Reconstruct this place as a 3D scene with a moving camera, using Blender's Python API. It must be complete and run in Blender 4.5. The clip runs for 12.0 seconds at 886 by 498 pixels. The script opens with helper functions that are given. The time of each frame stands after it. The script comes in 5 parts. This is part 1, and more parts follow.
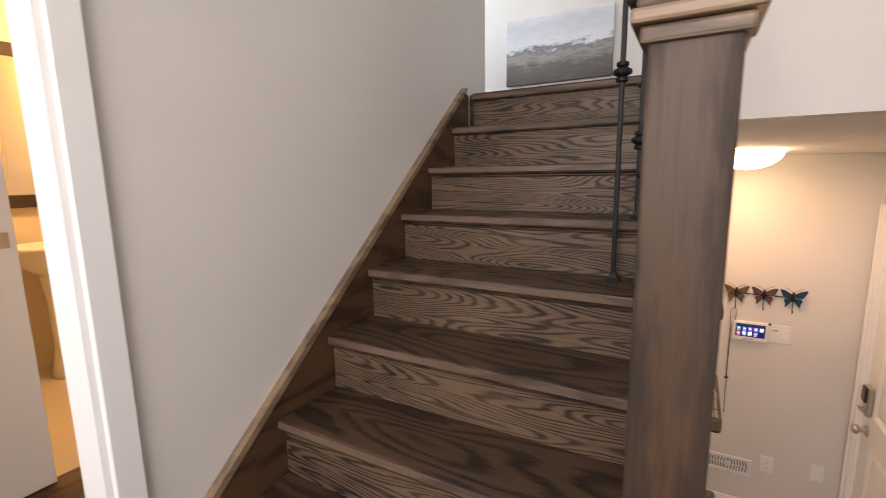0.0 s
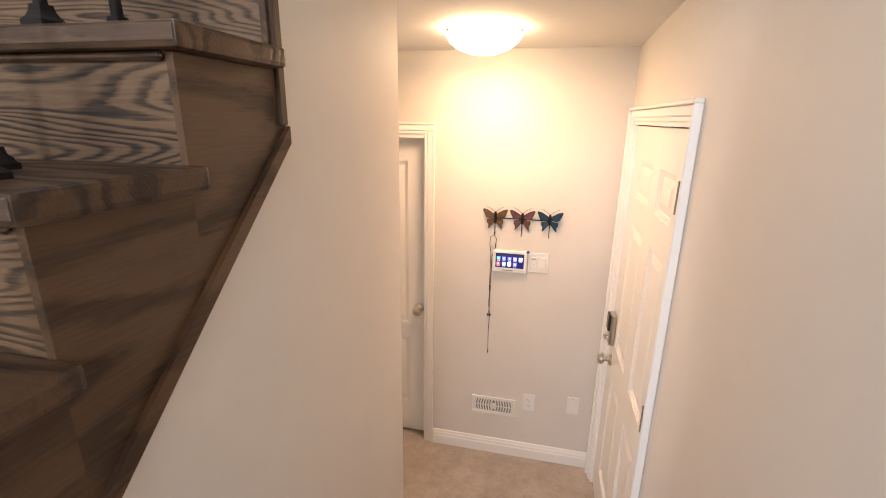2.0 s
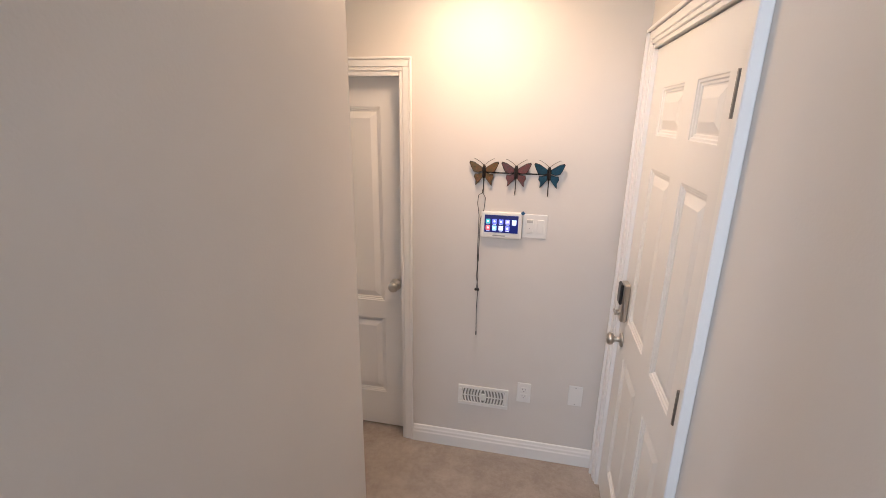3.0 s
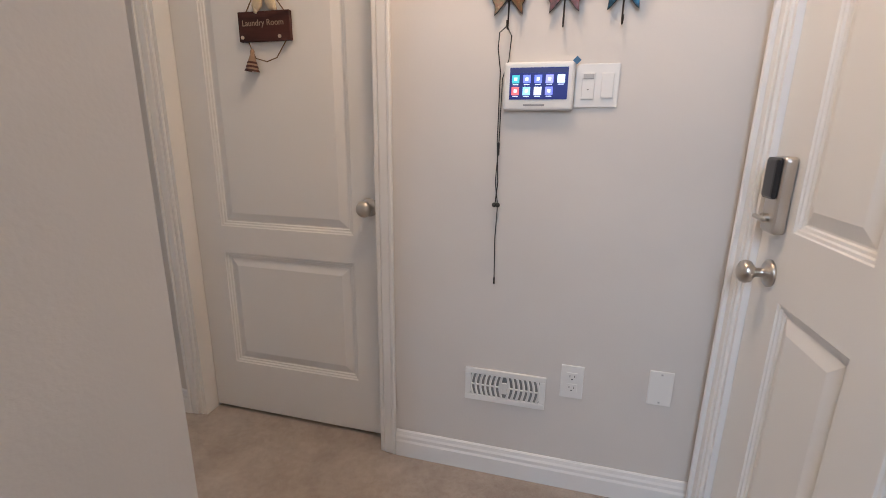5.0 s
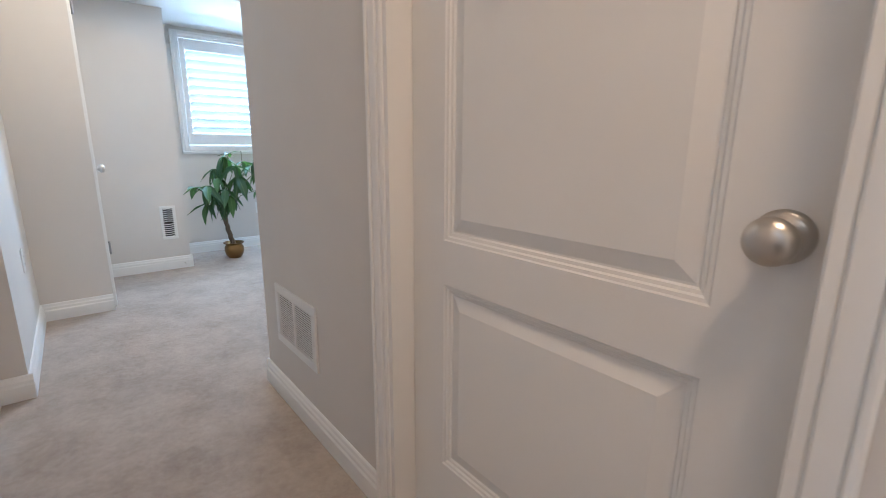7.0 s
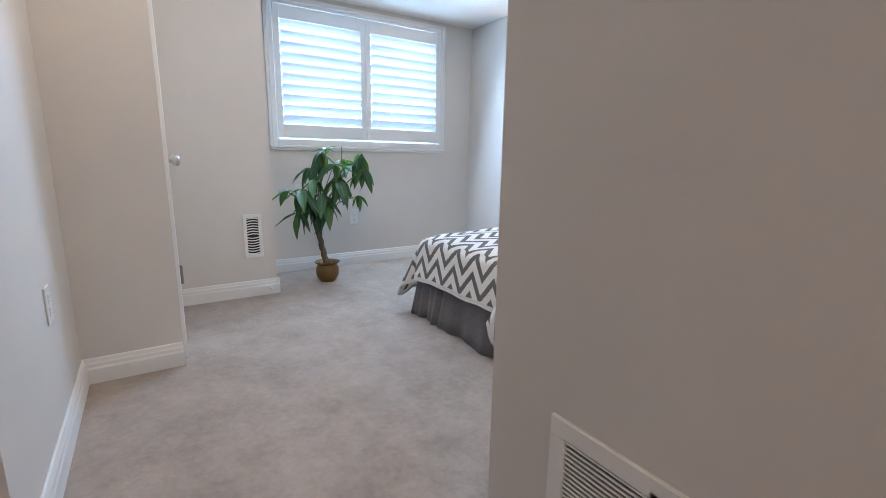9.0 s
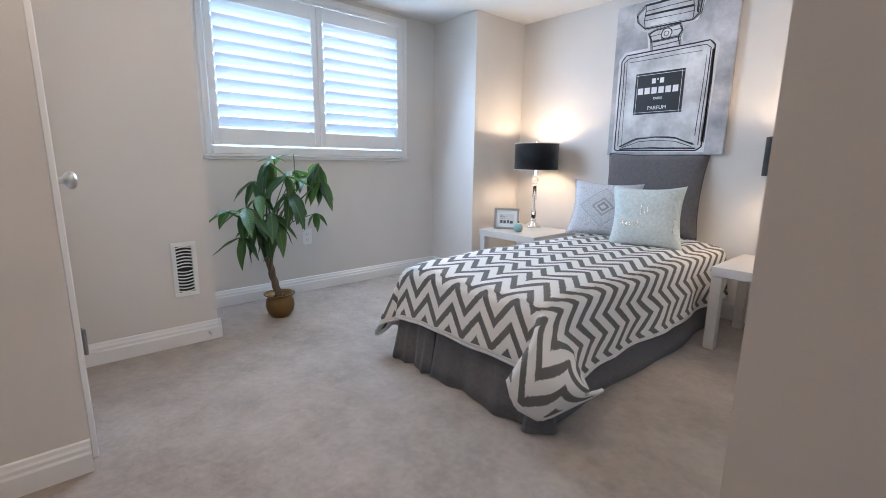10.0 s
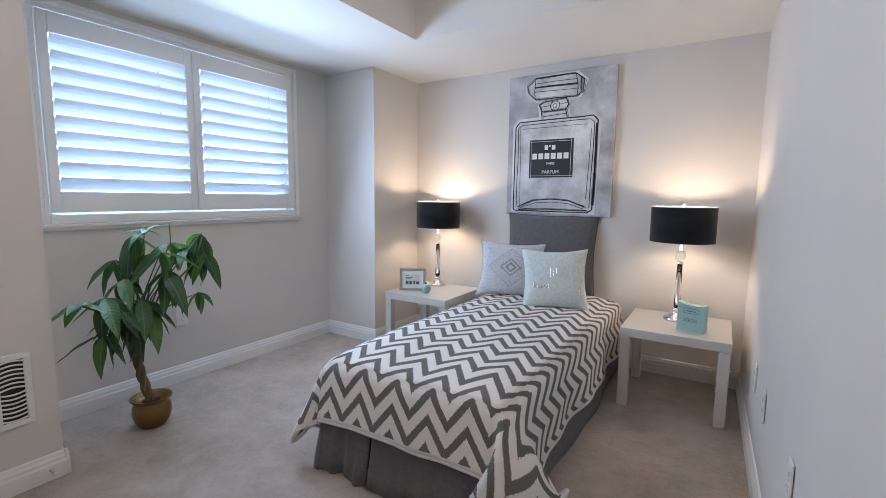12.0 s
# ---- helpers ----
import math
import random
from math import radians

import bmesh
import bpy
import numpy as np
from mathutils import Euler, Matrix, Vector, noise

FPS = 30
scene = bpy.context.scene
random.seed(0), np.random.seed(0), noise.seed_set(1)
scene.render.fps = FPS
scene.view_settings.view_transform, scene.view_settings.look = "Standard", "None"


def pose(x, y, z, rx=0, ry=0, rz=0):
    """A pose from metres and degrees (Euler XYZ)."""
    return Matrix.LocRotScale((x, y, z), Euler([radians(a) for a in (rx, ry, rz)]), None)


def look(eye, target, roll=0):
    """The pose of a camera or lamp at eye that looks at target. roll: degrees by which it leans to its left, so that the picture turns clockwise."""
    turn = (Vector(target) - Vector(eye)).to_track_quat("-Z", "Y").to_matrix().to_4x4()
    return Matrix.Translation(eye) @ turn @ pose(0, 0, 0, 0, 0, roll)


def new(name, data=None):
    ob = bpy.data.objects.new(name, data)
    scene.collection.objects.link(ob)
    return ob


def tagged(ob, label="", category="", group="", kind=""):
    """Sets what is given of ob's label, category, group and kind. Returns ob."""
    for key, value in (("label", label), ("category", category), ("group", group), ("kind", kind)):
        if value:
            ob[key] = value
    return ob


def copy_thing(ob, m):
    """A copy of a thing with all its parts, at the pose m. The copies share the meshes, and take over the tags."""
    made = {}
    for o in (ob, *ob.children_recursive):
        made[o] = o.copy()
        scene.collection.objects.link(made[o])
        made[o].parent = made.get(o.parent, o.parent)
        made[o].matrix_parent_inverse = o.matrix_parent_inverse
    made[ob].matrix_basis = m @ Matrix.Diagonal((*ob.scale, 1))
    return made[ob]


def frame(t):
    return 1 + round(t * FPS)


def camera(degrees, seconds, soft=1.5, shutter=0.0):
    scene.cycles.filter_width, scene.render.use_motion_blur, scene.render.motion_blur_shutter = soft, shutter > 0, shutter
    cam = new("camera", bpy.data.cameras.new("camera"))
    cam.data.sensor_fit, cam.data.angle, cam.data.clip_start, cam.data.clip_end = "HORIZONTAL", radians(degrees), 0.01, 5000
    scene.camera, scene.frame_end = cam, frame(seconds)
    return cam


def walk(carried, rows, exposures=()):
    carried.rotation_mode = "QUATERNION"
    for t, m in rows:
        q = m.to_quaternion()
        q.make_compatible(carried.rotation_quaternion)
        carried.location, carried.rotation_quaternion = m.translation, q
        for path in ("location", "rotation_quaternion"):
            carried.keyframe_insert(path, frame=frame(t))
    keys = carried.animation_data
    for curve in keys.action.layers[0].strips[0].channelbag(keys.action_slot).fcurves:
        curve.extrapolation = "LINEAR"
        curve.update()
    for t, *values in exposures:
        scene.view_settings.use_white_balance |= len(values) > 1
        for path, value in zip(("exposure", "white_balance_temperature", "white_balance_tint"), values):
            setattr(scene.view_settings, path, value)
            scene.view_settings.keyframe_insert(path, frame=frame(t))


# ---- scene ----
cam = camera(89.3, 12.0, 0.75, 0.12)
PATH = [
    (0, (0.139, 0.009, 2.386), (-0.826, 1.73, 2.058), -0.9),
    (0.5, (0.384, 0.203, 2.312), (-0.326, 2.034, 1.938), -0.4),
    (1, (0.53, 0.458, 2.296), (-0.003, 2.333, 1.857), 0.2),
    (1.5, (0.64, 0.752, 2.232), (0.187, 2.63, 1.723), 0.6),
    (2, (0.679, 0.969, 2.121), (0.26, 2.843, 1.562), 0.8),
    (2.5, (0.677, 1.153, 1.994), (0.286, 3.028, 1.416), 0.9),
    (4.5, (0.65, 1.86, 1.342), (0.241, 3.747, 0.823), 0.8),
    (5, (0.604, 2.084, 1.199), (0.113, 3.957, 0.699), 0.8),
    (5.5, (0.569, 2.357, 1.054), (-0.069, 4.192, 0.577), 0.6),
    (6, (0.468, 2.587, 0.997), (-0.431, 4.323, 0.572), 1.3),
    (6.5, (0.299, 2.802, 1.021), (-0.957, 4.296, 0.585), 0.8),
    (7, (0.099, 2.898, 1.041), (-1.41, 4.134, 0.602), 0.4),
    (7.5, (-0.19, 2.935, 0.986), (-1.846, 3.98, 0.574), 1.2),
    (9.5, (-1.496, 2.936, 0.927), (-3.111, 4.053, 0.543), 0.5),
    (10, (-1.727, 2.99, 0.971), (-3.199, 4.288, 0.586), 0.7),
    (10.5, (-1.883, 3.005, 1.025), (-3.181, 4.478, 0.645), 0.8),
    (11, (-1.992, 2.989, 1.09), (-3.157, 4.578, 0.744), 0.9),
    (11.5, (-2.038, 2.975, 1.139), (-3.125, 4.629, 0.854), 0.7),
    (12, (-2.064, 2.963, 1.16), (-3.115, 4.648, 0.926), 0.7),
]
EXPOSURES = [(0.0, 0.6, 7850, 21), (0.5, 1.28, 8050, 21), (1.5, 1.38, 8000, 20), (2.5, 1.05, 6700, 15), (4.5, 0.82, 5750, 9), (5.5, 1.03, 5700, 9), (6.5, 1.16, 5600, 8), (7.5, 1.12, 5600, 9),
             (9.5, 0.74, 6050, 14), (10.5, 0.6, 6200, 16), (12.0, 0.32, 6200, 17)]
walk(cam, [(t, look(eye, target, roll)) for t, eye, target, roll in PATH], EXPOSURES)

# ---- world and lights ----
world = bpy.data.worlds.new("sky")
scene.world = world
world.use_nodes = True
wn = world.node_tree.nodes
sky_tex = wn.new("ShaderNodeTexSky")
sky_tex.sky_type, sky_tex.sun_disc = 'NISHITA', False
sky_tex.sun_elevation, sky_tex.sun_rotation = radians(40), radians(200)
wn["Background"].inputs["Strength"].default_value = 0.1
world.node_tree.links.new(sky_tex.outputs[0], wn["Background"].inputs["Color"])


def lamp(name, kind, m, energy, color, size=0.1, size_y=0.0):
    d = bpy.data.lights.new(name, kind)
    d.energy, d.color = energy, color
    if kind == 'AREA':
        d.shape, d.size, d.size_y = 'RECTANGLE', size, size_y or size
    else:
        d.shadow_soft_size = size
    ob = new(name, d)
    ob.matrix_world = m
    return ob


WARM = (1.0, 0.8, 0.58)
lamp("daylight_bedroom_window", 'AREA', look((-4.64, 4.525, 1.5), (-3.0, 4.525, 0.9)), 23, (0.54, 0.75, 1.0), 1.1, 0.72).data.spread = radians(172)
# assumed window behind the landing, out of view; added to light the stairs
lamp("unseen_landing_daylight", 'AREA', look((0.1, -1.66, 3.1), (0.1, 0.0, 2.6)), 54, (0.78, 0.88, 1.0), 1.6, 1.5)
lamp("daylight_upstairs_window", 'AREA', look((-2.42, 3.0, 3.9), (-0.8, 2.4, 3.6)), 27, (0.6, 0.78, 1.0), 1.0, 1.3)
lamp("hall_bulb", 'AREA', look((0.38, 3.05, 2.378), (0.38, 3.051, 0)), 4.1, (1.0, 0.6, 0.35), 0.2)
# assumed ceiling light out of view, added for the warm tray and corridor
lamp("unseen_ceiling_bulb", 'POINT', pose(-2.9, 3.5, 2.3), 7.0, (1.0, 0.82, 0.63), 0.1)
lamp("bath_bulb", 'POINT', pose(-3.0, 1.0, 3.2), 40, (1.0, 0.66, 0.3), 0.1)
# daylight opening assumed out of view, added to brighten the washroom door leaf
lamp("unseen_lobby_daylight", 'AREA', look((-1.5, -1.66, 2.5), (-1.7, 0.2, 2.0)), 11, (0.85, 0.93, 1.0), 0.8, 1.2)
lamp("table_bulb", 'POINT', pose(-2.262, 5.905, 1.04), 4.2, WARM, 0.035)
lamp("table_bulb", 'POINT', pose(-3.985, 5.965, 1.04), 4.2, WARM, 0.035)

# ---- materials ----


def mat(name, color, rough=0.5, metal=0.0):
    m = bpy.data.materials.new(name)
    m.use_nodes = True
    b = m.node_tree.nodes["Principled BSDF"]
    b.inputs["Base Color"].default_value = (*color, 1)
    b.inputs["Roughness"].default_value = rough
    b.inputs["Metallic"].default_value = metal
    return m


def node(m, kind, **values):
    n = m.node_tree.nodes.new(kind)
    for k, v in values.items():
        n.inputs[k].default_value = v
    return n


def link(m, a, b):
    m.node_tree.links.new(a, b)


def bsdf(m):
    return m.node_tree.nodes["Principled BSDF"]


def coords(m, scale=(1, 1, 1), kind="Object", random_shift=False):
    tc = node(m, "ShaderNodeTexCoord")
    mp = node(m, "ShaderNodeMapping", Scale=scale)
    if random_shift:
        info = node(m, "ShaderNodeObjectInfo")
        mul = node(m, "ShaderNodeVectorMath")
        mul.operation = 'MULTIPLY'
        link(m, info.outputs["Random"], mul.inputs[0])
        mul.inputs[1].default_value = (17.0, 31.0, 23.0)
        link(m, mul.outputs[0], mp.inputs["Location"])
    link(m, tc.outputs[kind], mp.inputs["Vector"])
    return mp.outputs["Vector"]


def noise_tex(m, vec, scale, detail=3.0, rough=0.55):
    n = node(m, "ShaderNodeTexNoise", Scale=scale, Detail=detail, Roughness=rough)
    link(m, vec, n.inputs["Vector"])
    return n.outputs["Fac"]


def ramp(m, fac, stops):
    r = node(m, "ShaderNodeValToRGB")
    e = r.color_ramp.elements
    while len(e) < len(stops):
        e.new(0.5)
    for el, (p, c) in zip(e, stops):
        el.position, el.color = p, (*c, 1)
    link(m, fac, r.inputs["Fac"])
    return r.outputs["Color"]


def bump(m, height, strength, distance=0.01):
    b = node(m, "ShaderNodeBump", Strength=strength, Distance=distance)
    link(m, height, b.inputs["Height"])
    link(m, b.outputs["Normal"], bsdf(m).inputs["Normal"])
    return b


def math_node(m, op, a, b=None):
    n = node(m, "ShaderNodeMath")
    n.operation = op
    for i, v in enumerate((a, b)):
        if v is None:
            continue
        if isinstance(v, (int, float)):
            n.inputs[i].default_value = v
        else:
            link(m, v, n.inputs[i])
    return n.outputs[0]


def scaled(c, k):
    return tuple(min(1.0, v * k) for v in c)


def paint(name, color, rough=0.5, vary=0.04, grain=180.0, strength=0.12):
    """Rolled wall paint or brushed trim: faint blotches and an orange-peel relief."""
    m = mat(name, color, rough)
    v = coords(m)
    link(m, ramp(m, noise_tex(m, v, 1.3, 4), [(0.3, scaled(color, 1 - vary)), (0.7, scaled(color, 1 + vary))]), bsdf(m).inputs["Base Color"])
    bump(m, noise_tex(m, v, grain, 2), strength, 0.002)
    return m


def oak(name, along, light, dark, lines=15.0, rough=0.42, stretch=7.0):
    """Stained oak with cathedral grain; along: axis of the grain."""
    m = mat(name, light, rough)
    s = [stretch, stretch, stretch]
    s["xyz".index(along)] = 1.5
    v = coords(m, s, random_shift=True)
    low = noise_tex(m, v, 0.8, 1.0, 0.4)
    jag = noise_tex(m, coords(m, [k * 9 for k in s], random_shift=True), 1.0, 3, 0.6)
    field = math_node(m, 'ADD', math_node(m, 'MULTIPLY', low, lines), math_node(m, 'MULTIPLY', jag, 0.55))
    saw = math_node(m, 'FRACT', field)
    s2 = [260.0, 260.0, 260.0]
    s2["xyz".index(along)] = 11.0
    pores = noise_tex(m, coords(m, s2, random_shift=True), 1.0, 2)
    blot = noise_tex(m, coords(m, random_shift=True), 4.2, 4)
    edge = ramp(m, saw, [(0.0, (0.0,) * 3), (0.22, (0.15,) * 3), (0.42, (0.9,) * 3), (0.8, (1.0,) * 3), (1.0, (0.05,) * 3)])
    mix = math_node(m, 'ADD', math_node(m, 'MULTIPLY', edge, 0.5), math_node(m, 'MULTIPLY', pores, 0.55))
    mix = math_node(m, 'ADD', mix, math_node(m, 'MULTIPLY', math_node(m, 'SUBTRACT', blot, 0.5), 0.7))
    mid = tuple((a + b) / 2 for a, b in zip(light, dark))
    link(m, ramp(m, mix, [(0.2, dark), (0.5, mid), (0.86, light)]), bsdf(m).inputs["Base Color"])
    link(m, ramp(m, mix, [(0.2, (rough + 0.12,) * 3), (0.8, (rough - 0.06,) * 3)]), bsdf(m).inputs["Roughness"])
    bump(m, mix, 0.3, 0.003)
    bsdf(m).inputs["Specular IOR Level"].default_value = 0.32
    return m


WALL = paint("wall_paint", (0.66, 0.622, 0.58), 0.62)
CEIL = paint("ceiling_paint", (0.74, 0.72, 0.69), 0.8, 0.03, 90.0, 0.3)
TRIM = paint("trim_paint", (0.80, 0.79, 0.77), 0.34, 0.02, 60.0, 0.05)
DOORP = paint("door_paint", (0.78, 0.77, 0.75), 0.36, 0.02, 240.0, 0.06)
PLASTIC = paint("white_plastic", (0.76, 0.75, 0.725), 0.3, 0.01, 300.0, 0.03)
OAKX = oak("oak_tread", "x", (0.083, 0.047, 0.027), (0.02, 0.012, 0.009), 11.0, 0.38)
OAKR = oak("oak_riser", "x", (0.15, 0.094, 0.056), (0.016, 0.011, 0.009), 30.0, 0.45, 14.0)
OAKY = oak("oak_skirt", "y", (0.1, 0.056, 0.031), (0.034, 0.02, 0.012), 5.0)
OAKZ = oak("oak_newel", "z", (0.066, 0.036, 0.02), (0.02, 0.012, 0.009), 5.0, 0.56, 8.0)
OAKS = oak("oak_stringer", "y", (0.105, 0.054, 0.027), (0.036, 0.019, 0.011), 4.0)
WORN = oak("oak_worn_edge", "x", (0.15, 0.098, 0.068), (0.07, 0.045, 0.032), 6.0, 0.4)
IRON = paint("black_iron", (0.009, 0.009, 0.010), 0.5, 0.25, 400.0, 0.2)
bsdf(IRON).inputs["Specular IOR Level"].default_value = 0.22
NICKEL = mat("brushed_nickel", (0.56, 0.52, 0.47), 0.3, 1.0)
CHROME = mat("chrome", (0.8, 0.8, 0.82), 0.08, 1.0)
BLACKP = mat("black_plastic", (0.015, 0.015, 0.017), 0.3)
HINGE = mat("dull_nickel", (0.3, 0.29, 0.28), 0.45, 1.0)
# near-black that puts the shade of gaps and hollows into the colour
DARK = mat("gap_shade", (0.02, 0.02, 0.02), 0.8)
# dark tone that stands for the shade inside a duct
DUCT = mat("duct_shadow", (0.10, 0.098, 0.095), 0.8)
CORD = mat("black_cord", (0.02, 0.02, 0.02), 0.6)


def carpet_material():
    m = mat("carpet_pile", (0.42, 0.36, 0.32), 0.95)
    v = coords(m)
    big = math_node(m, 'ADD', math_node(m, 'MULTIPLY', noise_tex(m, v, 3.2, 3, 0.6), 0.42), math_node(m, 'MULTIPLY', noise_tex(m, v, 11.0, 5, 0.7), 0.33))
    big = math_node(m, 'ADD', big, math_node(m, 'MULTIPLY', noise_tex(m, v, 42.0, 4, 0.7), 0.25))
    fine = noise_tex(m, v, 420.0, 2)
    mixed = math_node(m, 'ADD', math_node(m, 'MULTIPLY', big, 0.75), math_node(m, 'MULTIPLY', fine, 0.32))
    link(m, ramp(m, mixed, [(0.41, (0.29, 0.238, 0.198)), (0.53, (0.42, 0.354, 0.3)), (0.65, (0.54, 0.47, 0.41))]), bsdf(m).inputs["Base Color"])
    hgt = math_node(m, 'ADD', math_node(m, 'MULTIPLY', fine, 0.6), math_node(m, 'MULTIPLY', noise_tex(m, v, 38.0, 3), 0.8))
    bump(m, hgt, 0.6, 0.012)
    bsdf(m).inputs["Sheen Weight"].default_value = 0.25
    bsdf(m).inputs["Specular IOR Level"].default_value = 0.1
    return m


CARPET = carpet_material()


def fabric(name, color, weave=700.0, vary=0.12, rough=0.9):
    m = mat(name, color, rough)
    v = coords(m)
    link(m, ramp(m, noise_tex(m, v, 60.0, 4), [(0.3, scaled(color, 1 - vary)), (0.7, scaled(color, 1 + vary))]), bsdf(m).inputs["Base Color"])
    bump(m, noise_tex(m, v, weave, 2), 0.4, 0.003)
    bsdf(m).inputs["Sheen Weight"].default_value = 0.2
    bsdf(m).inputs["Specular IOR Level"].default_value = 0.15
    return m


GREYC = fabric("grey_cotton", (0.14, 0.133, 0.136))
AQUA = fabric("aqua_cotton", (0.62, 0.685, 0.675))
SHADEB = fabric("black_shade_fabric", (0.008, 0.008, 0.010), 900.0, 0.3, 0.55)
SHADEW = mat("white_shade_lining", (0.85, 0.8, 0.7), 0.8)
LACK = paint("greige_lacquer", (0.56, 0.53, 0.49), 0.3, 0.03, 120.0, 0.03)


def chevron_material():
    m = mat("chevron_knit", (0.7, 0.68, 0.65), 0.92)
    tc = node(m, "ShaderNodeTexCoord")
    sep = node(m, "ShaderNodeSeparateXYZ")
    wob = node(m, "ShaderNodeTexNoise", Scale=130.0, Detail=2.0)
    link(m, tc.outputs["UV"], wob.inputs["Vector"])
    knit = node(m, "ShaderNodeVectorMath")
    knit.operation = 'SNAP'
    knit.inputs[1].default_value = (0.0045, 0.003, 1.0)
    link(m, tc.outputs["UV"], knit.inputs[0])
    link(m, knit.outputs[0], sep.inputs[0])
    tri = math_node(m, 'PINGPONG', math_node(m, 'ADD', sep.outputs["X"], 0.081), 0.081)
    v = math_node(m, 'ADD', sep.outputs["Y"], math_node(m, 'MULTIPLY', tri, 1.3))
    v = math_node(m, 'ADD', v, math_node(m, 'MULTIPLY', wob.outputs["Fac"], 0.016))
    saw = math_node(m, 'FRACT', math_node(m, 'DIVIDE', v, 0.1))
    band = math_node(m, 'GREATER_THAN', saw, 0.57)
    # plain white border round the cloth
    for axis, op, edge in (("X", 'GREATER_THAN', 0.676), ("X", 'LESS_THAN', 2.134), ("Y", 'GREATER_THAN', 0.757)):
        band = math_node(m, 'MULTIPLY', band, math_node(m, op, sep.outputs[axis], edge))
    fleck = node(m, "ShaderNodeTexNoise", Scale=900.0, Detail=2.0)
    link(m, tc.outputs["UV"], fleck.inputs["Vector"])
    grey = ramp(m, fleck.outputs["Fac"], [(0.3, (0.135, 0.127, 0.117)), (0.7, (0.2, 0.188, 0.175))])
    white = ramp(m, fleck.outputs["Fac"], [(0.3, (0.72, 0.695, 0.65)), (0.7, (0.85, 0.82, 0.775))])
    mix = node(m, "ShaderNodeMix")
    mix.data_type = 'RGBA'
    link(m, band, mix.inputs[0])
    link(m, white, mix.inputs[6])
    link(m, grey, mix.inputs[7])
    link(m, mix.outputs[2], bsdf(m).inputs["Base Color"])
    bump(m, fleck.outputs["Fac"], 0.5, 0.003)
    bsdf(m).inputs["Specular IOR Level"].default_value = 0.1
    return m


CHEVRON = chevron_material()
HEM = fabric("white_knit_edge", (0.74, 0.72, 0.69))


def glow(name, color, strength):
    m = mat(name, color, 0.4)
    bsdf(m).inputs["Emission Color"].default_value = (*color, 1)
    bsdf(m).inputs["Emission Strength"].default_value = strength
    return m


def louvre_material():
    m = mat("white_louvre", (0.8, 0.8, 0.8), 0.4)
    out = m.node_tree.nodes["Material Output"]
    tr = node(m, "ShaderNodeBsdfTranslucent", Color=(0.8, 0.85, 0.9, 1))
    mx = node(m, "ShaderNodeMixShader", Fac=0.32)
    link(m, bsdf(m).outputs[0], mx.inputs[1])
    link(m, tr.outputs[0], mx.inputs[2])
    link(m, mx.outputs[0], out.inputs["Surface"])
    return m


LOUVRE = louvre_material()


def glass_material(name, color=(1, 1, 1), rough=0.02):
    m = mat(name, color, rough)
    bsdf(m).inputs["Transmission Weight"].default_value = 1.0
    bsdf(m).inputs["IOR"].default_value = 1.46
    return m


GLASS = glass_material("clear_glass")
DOME = glow("lit_glass_dome", (1.0, 0.8, 0.54), 8.0)
# ---- mesh helpers ----


def finish(name, bm, material, smooth=False):
    me = bpy.data.meshes.new(name)
    bmesh.ops.recalc_face_normals(bm, faces=bm.faces)
    bm.to_mesh(me)
    bm.free()
    for m in (material if isinstance(material, (list, tuple)) else (material,)):
        me.materials.append(m)
    if smooth:
        for p in me.polygons:
            p.use_smooth = True
    return me


def part(name, bm, material, parent=None, label="", smooth=False):
    ob = new(name, finish(name, bm, material, smooth))
    if parent is not None:
        ob.parent = parent
    if label:
        tagged(ob, label)
    return ob


def thing(name, x, y, z, label, category, group="", rz=0.0, kind=""):
    ob = new(name)
    ob.matrix_world = pose(x, y, z, 0, 0, rz)
    return tagged(ob, label, category, group, kind)


def structure(name, bm, material, label, category, smooth=False):
    return tagged(part(name, bm, material, None, "", smooth), label, category, "", "structure")


def box(bm, x0, x1, y0, y1, z0, z1, bevel=0.0, seg=1):
    r = bmesh.ops.create_cube(bm, size=1.0)
    vs = r["verts"]
    for v in vs:
        v.co = Vector(((x0, x1)[v.co.x > 0], (y0, y1)[v.co.y > 0], (z0, z1)[v.co.z > 0]))
    if bevel:
        es = list({e for v in vs for e in v.link_edges})
        bmesh.ops.bevel(bm, geom=es, offset=bevel, segments=seg, affect='EDGES', profile=0.6)
    return bm


def boxes(*rows, bevel=0.0):
    bm = bmesh.new()
    for r in rows:
        box(bm, *r, bevel=bevel)
    return bm


def prism(bm, pts, axis, a, b):
    """A flat outline pushed along an axis from a to b. pts: the two other coordinates in order."""
    def put(p, t):
        c = {"x": (t, p[0], p[1]), "y": (p[0], t, p[1]), "z": (p[0], p[1], t)}[axis]
        return bm.verts.new(c)
    lo = [put(p, a) for p in pts]
    hi = [put(p, b) for p in pts]
    bm.faces.new(lo)
    bm.faces.new(hi[::-1])
    n = len(pts)
    for i in range(n):
        bm.faces.new((lo[i], hi[i], hi[(i + 1) % n], lo[(i + 1) % n]))
    return bm


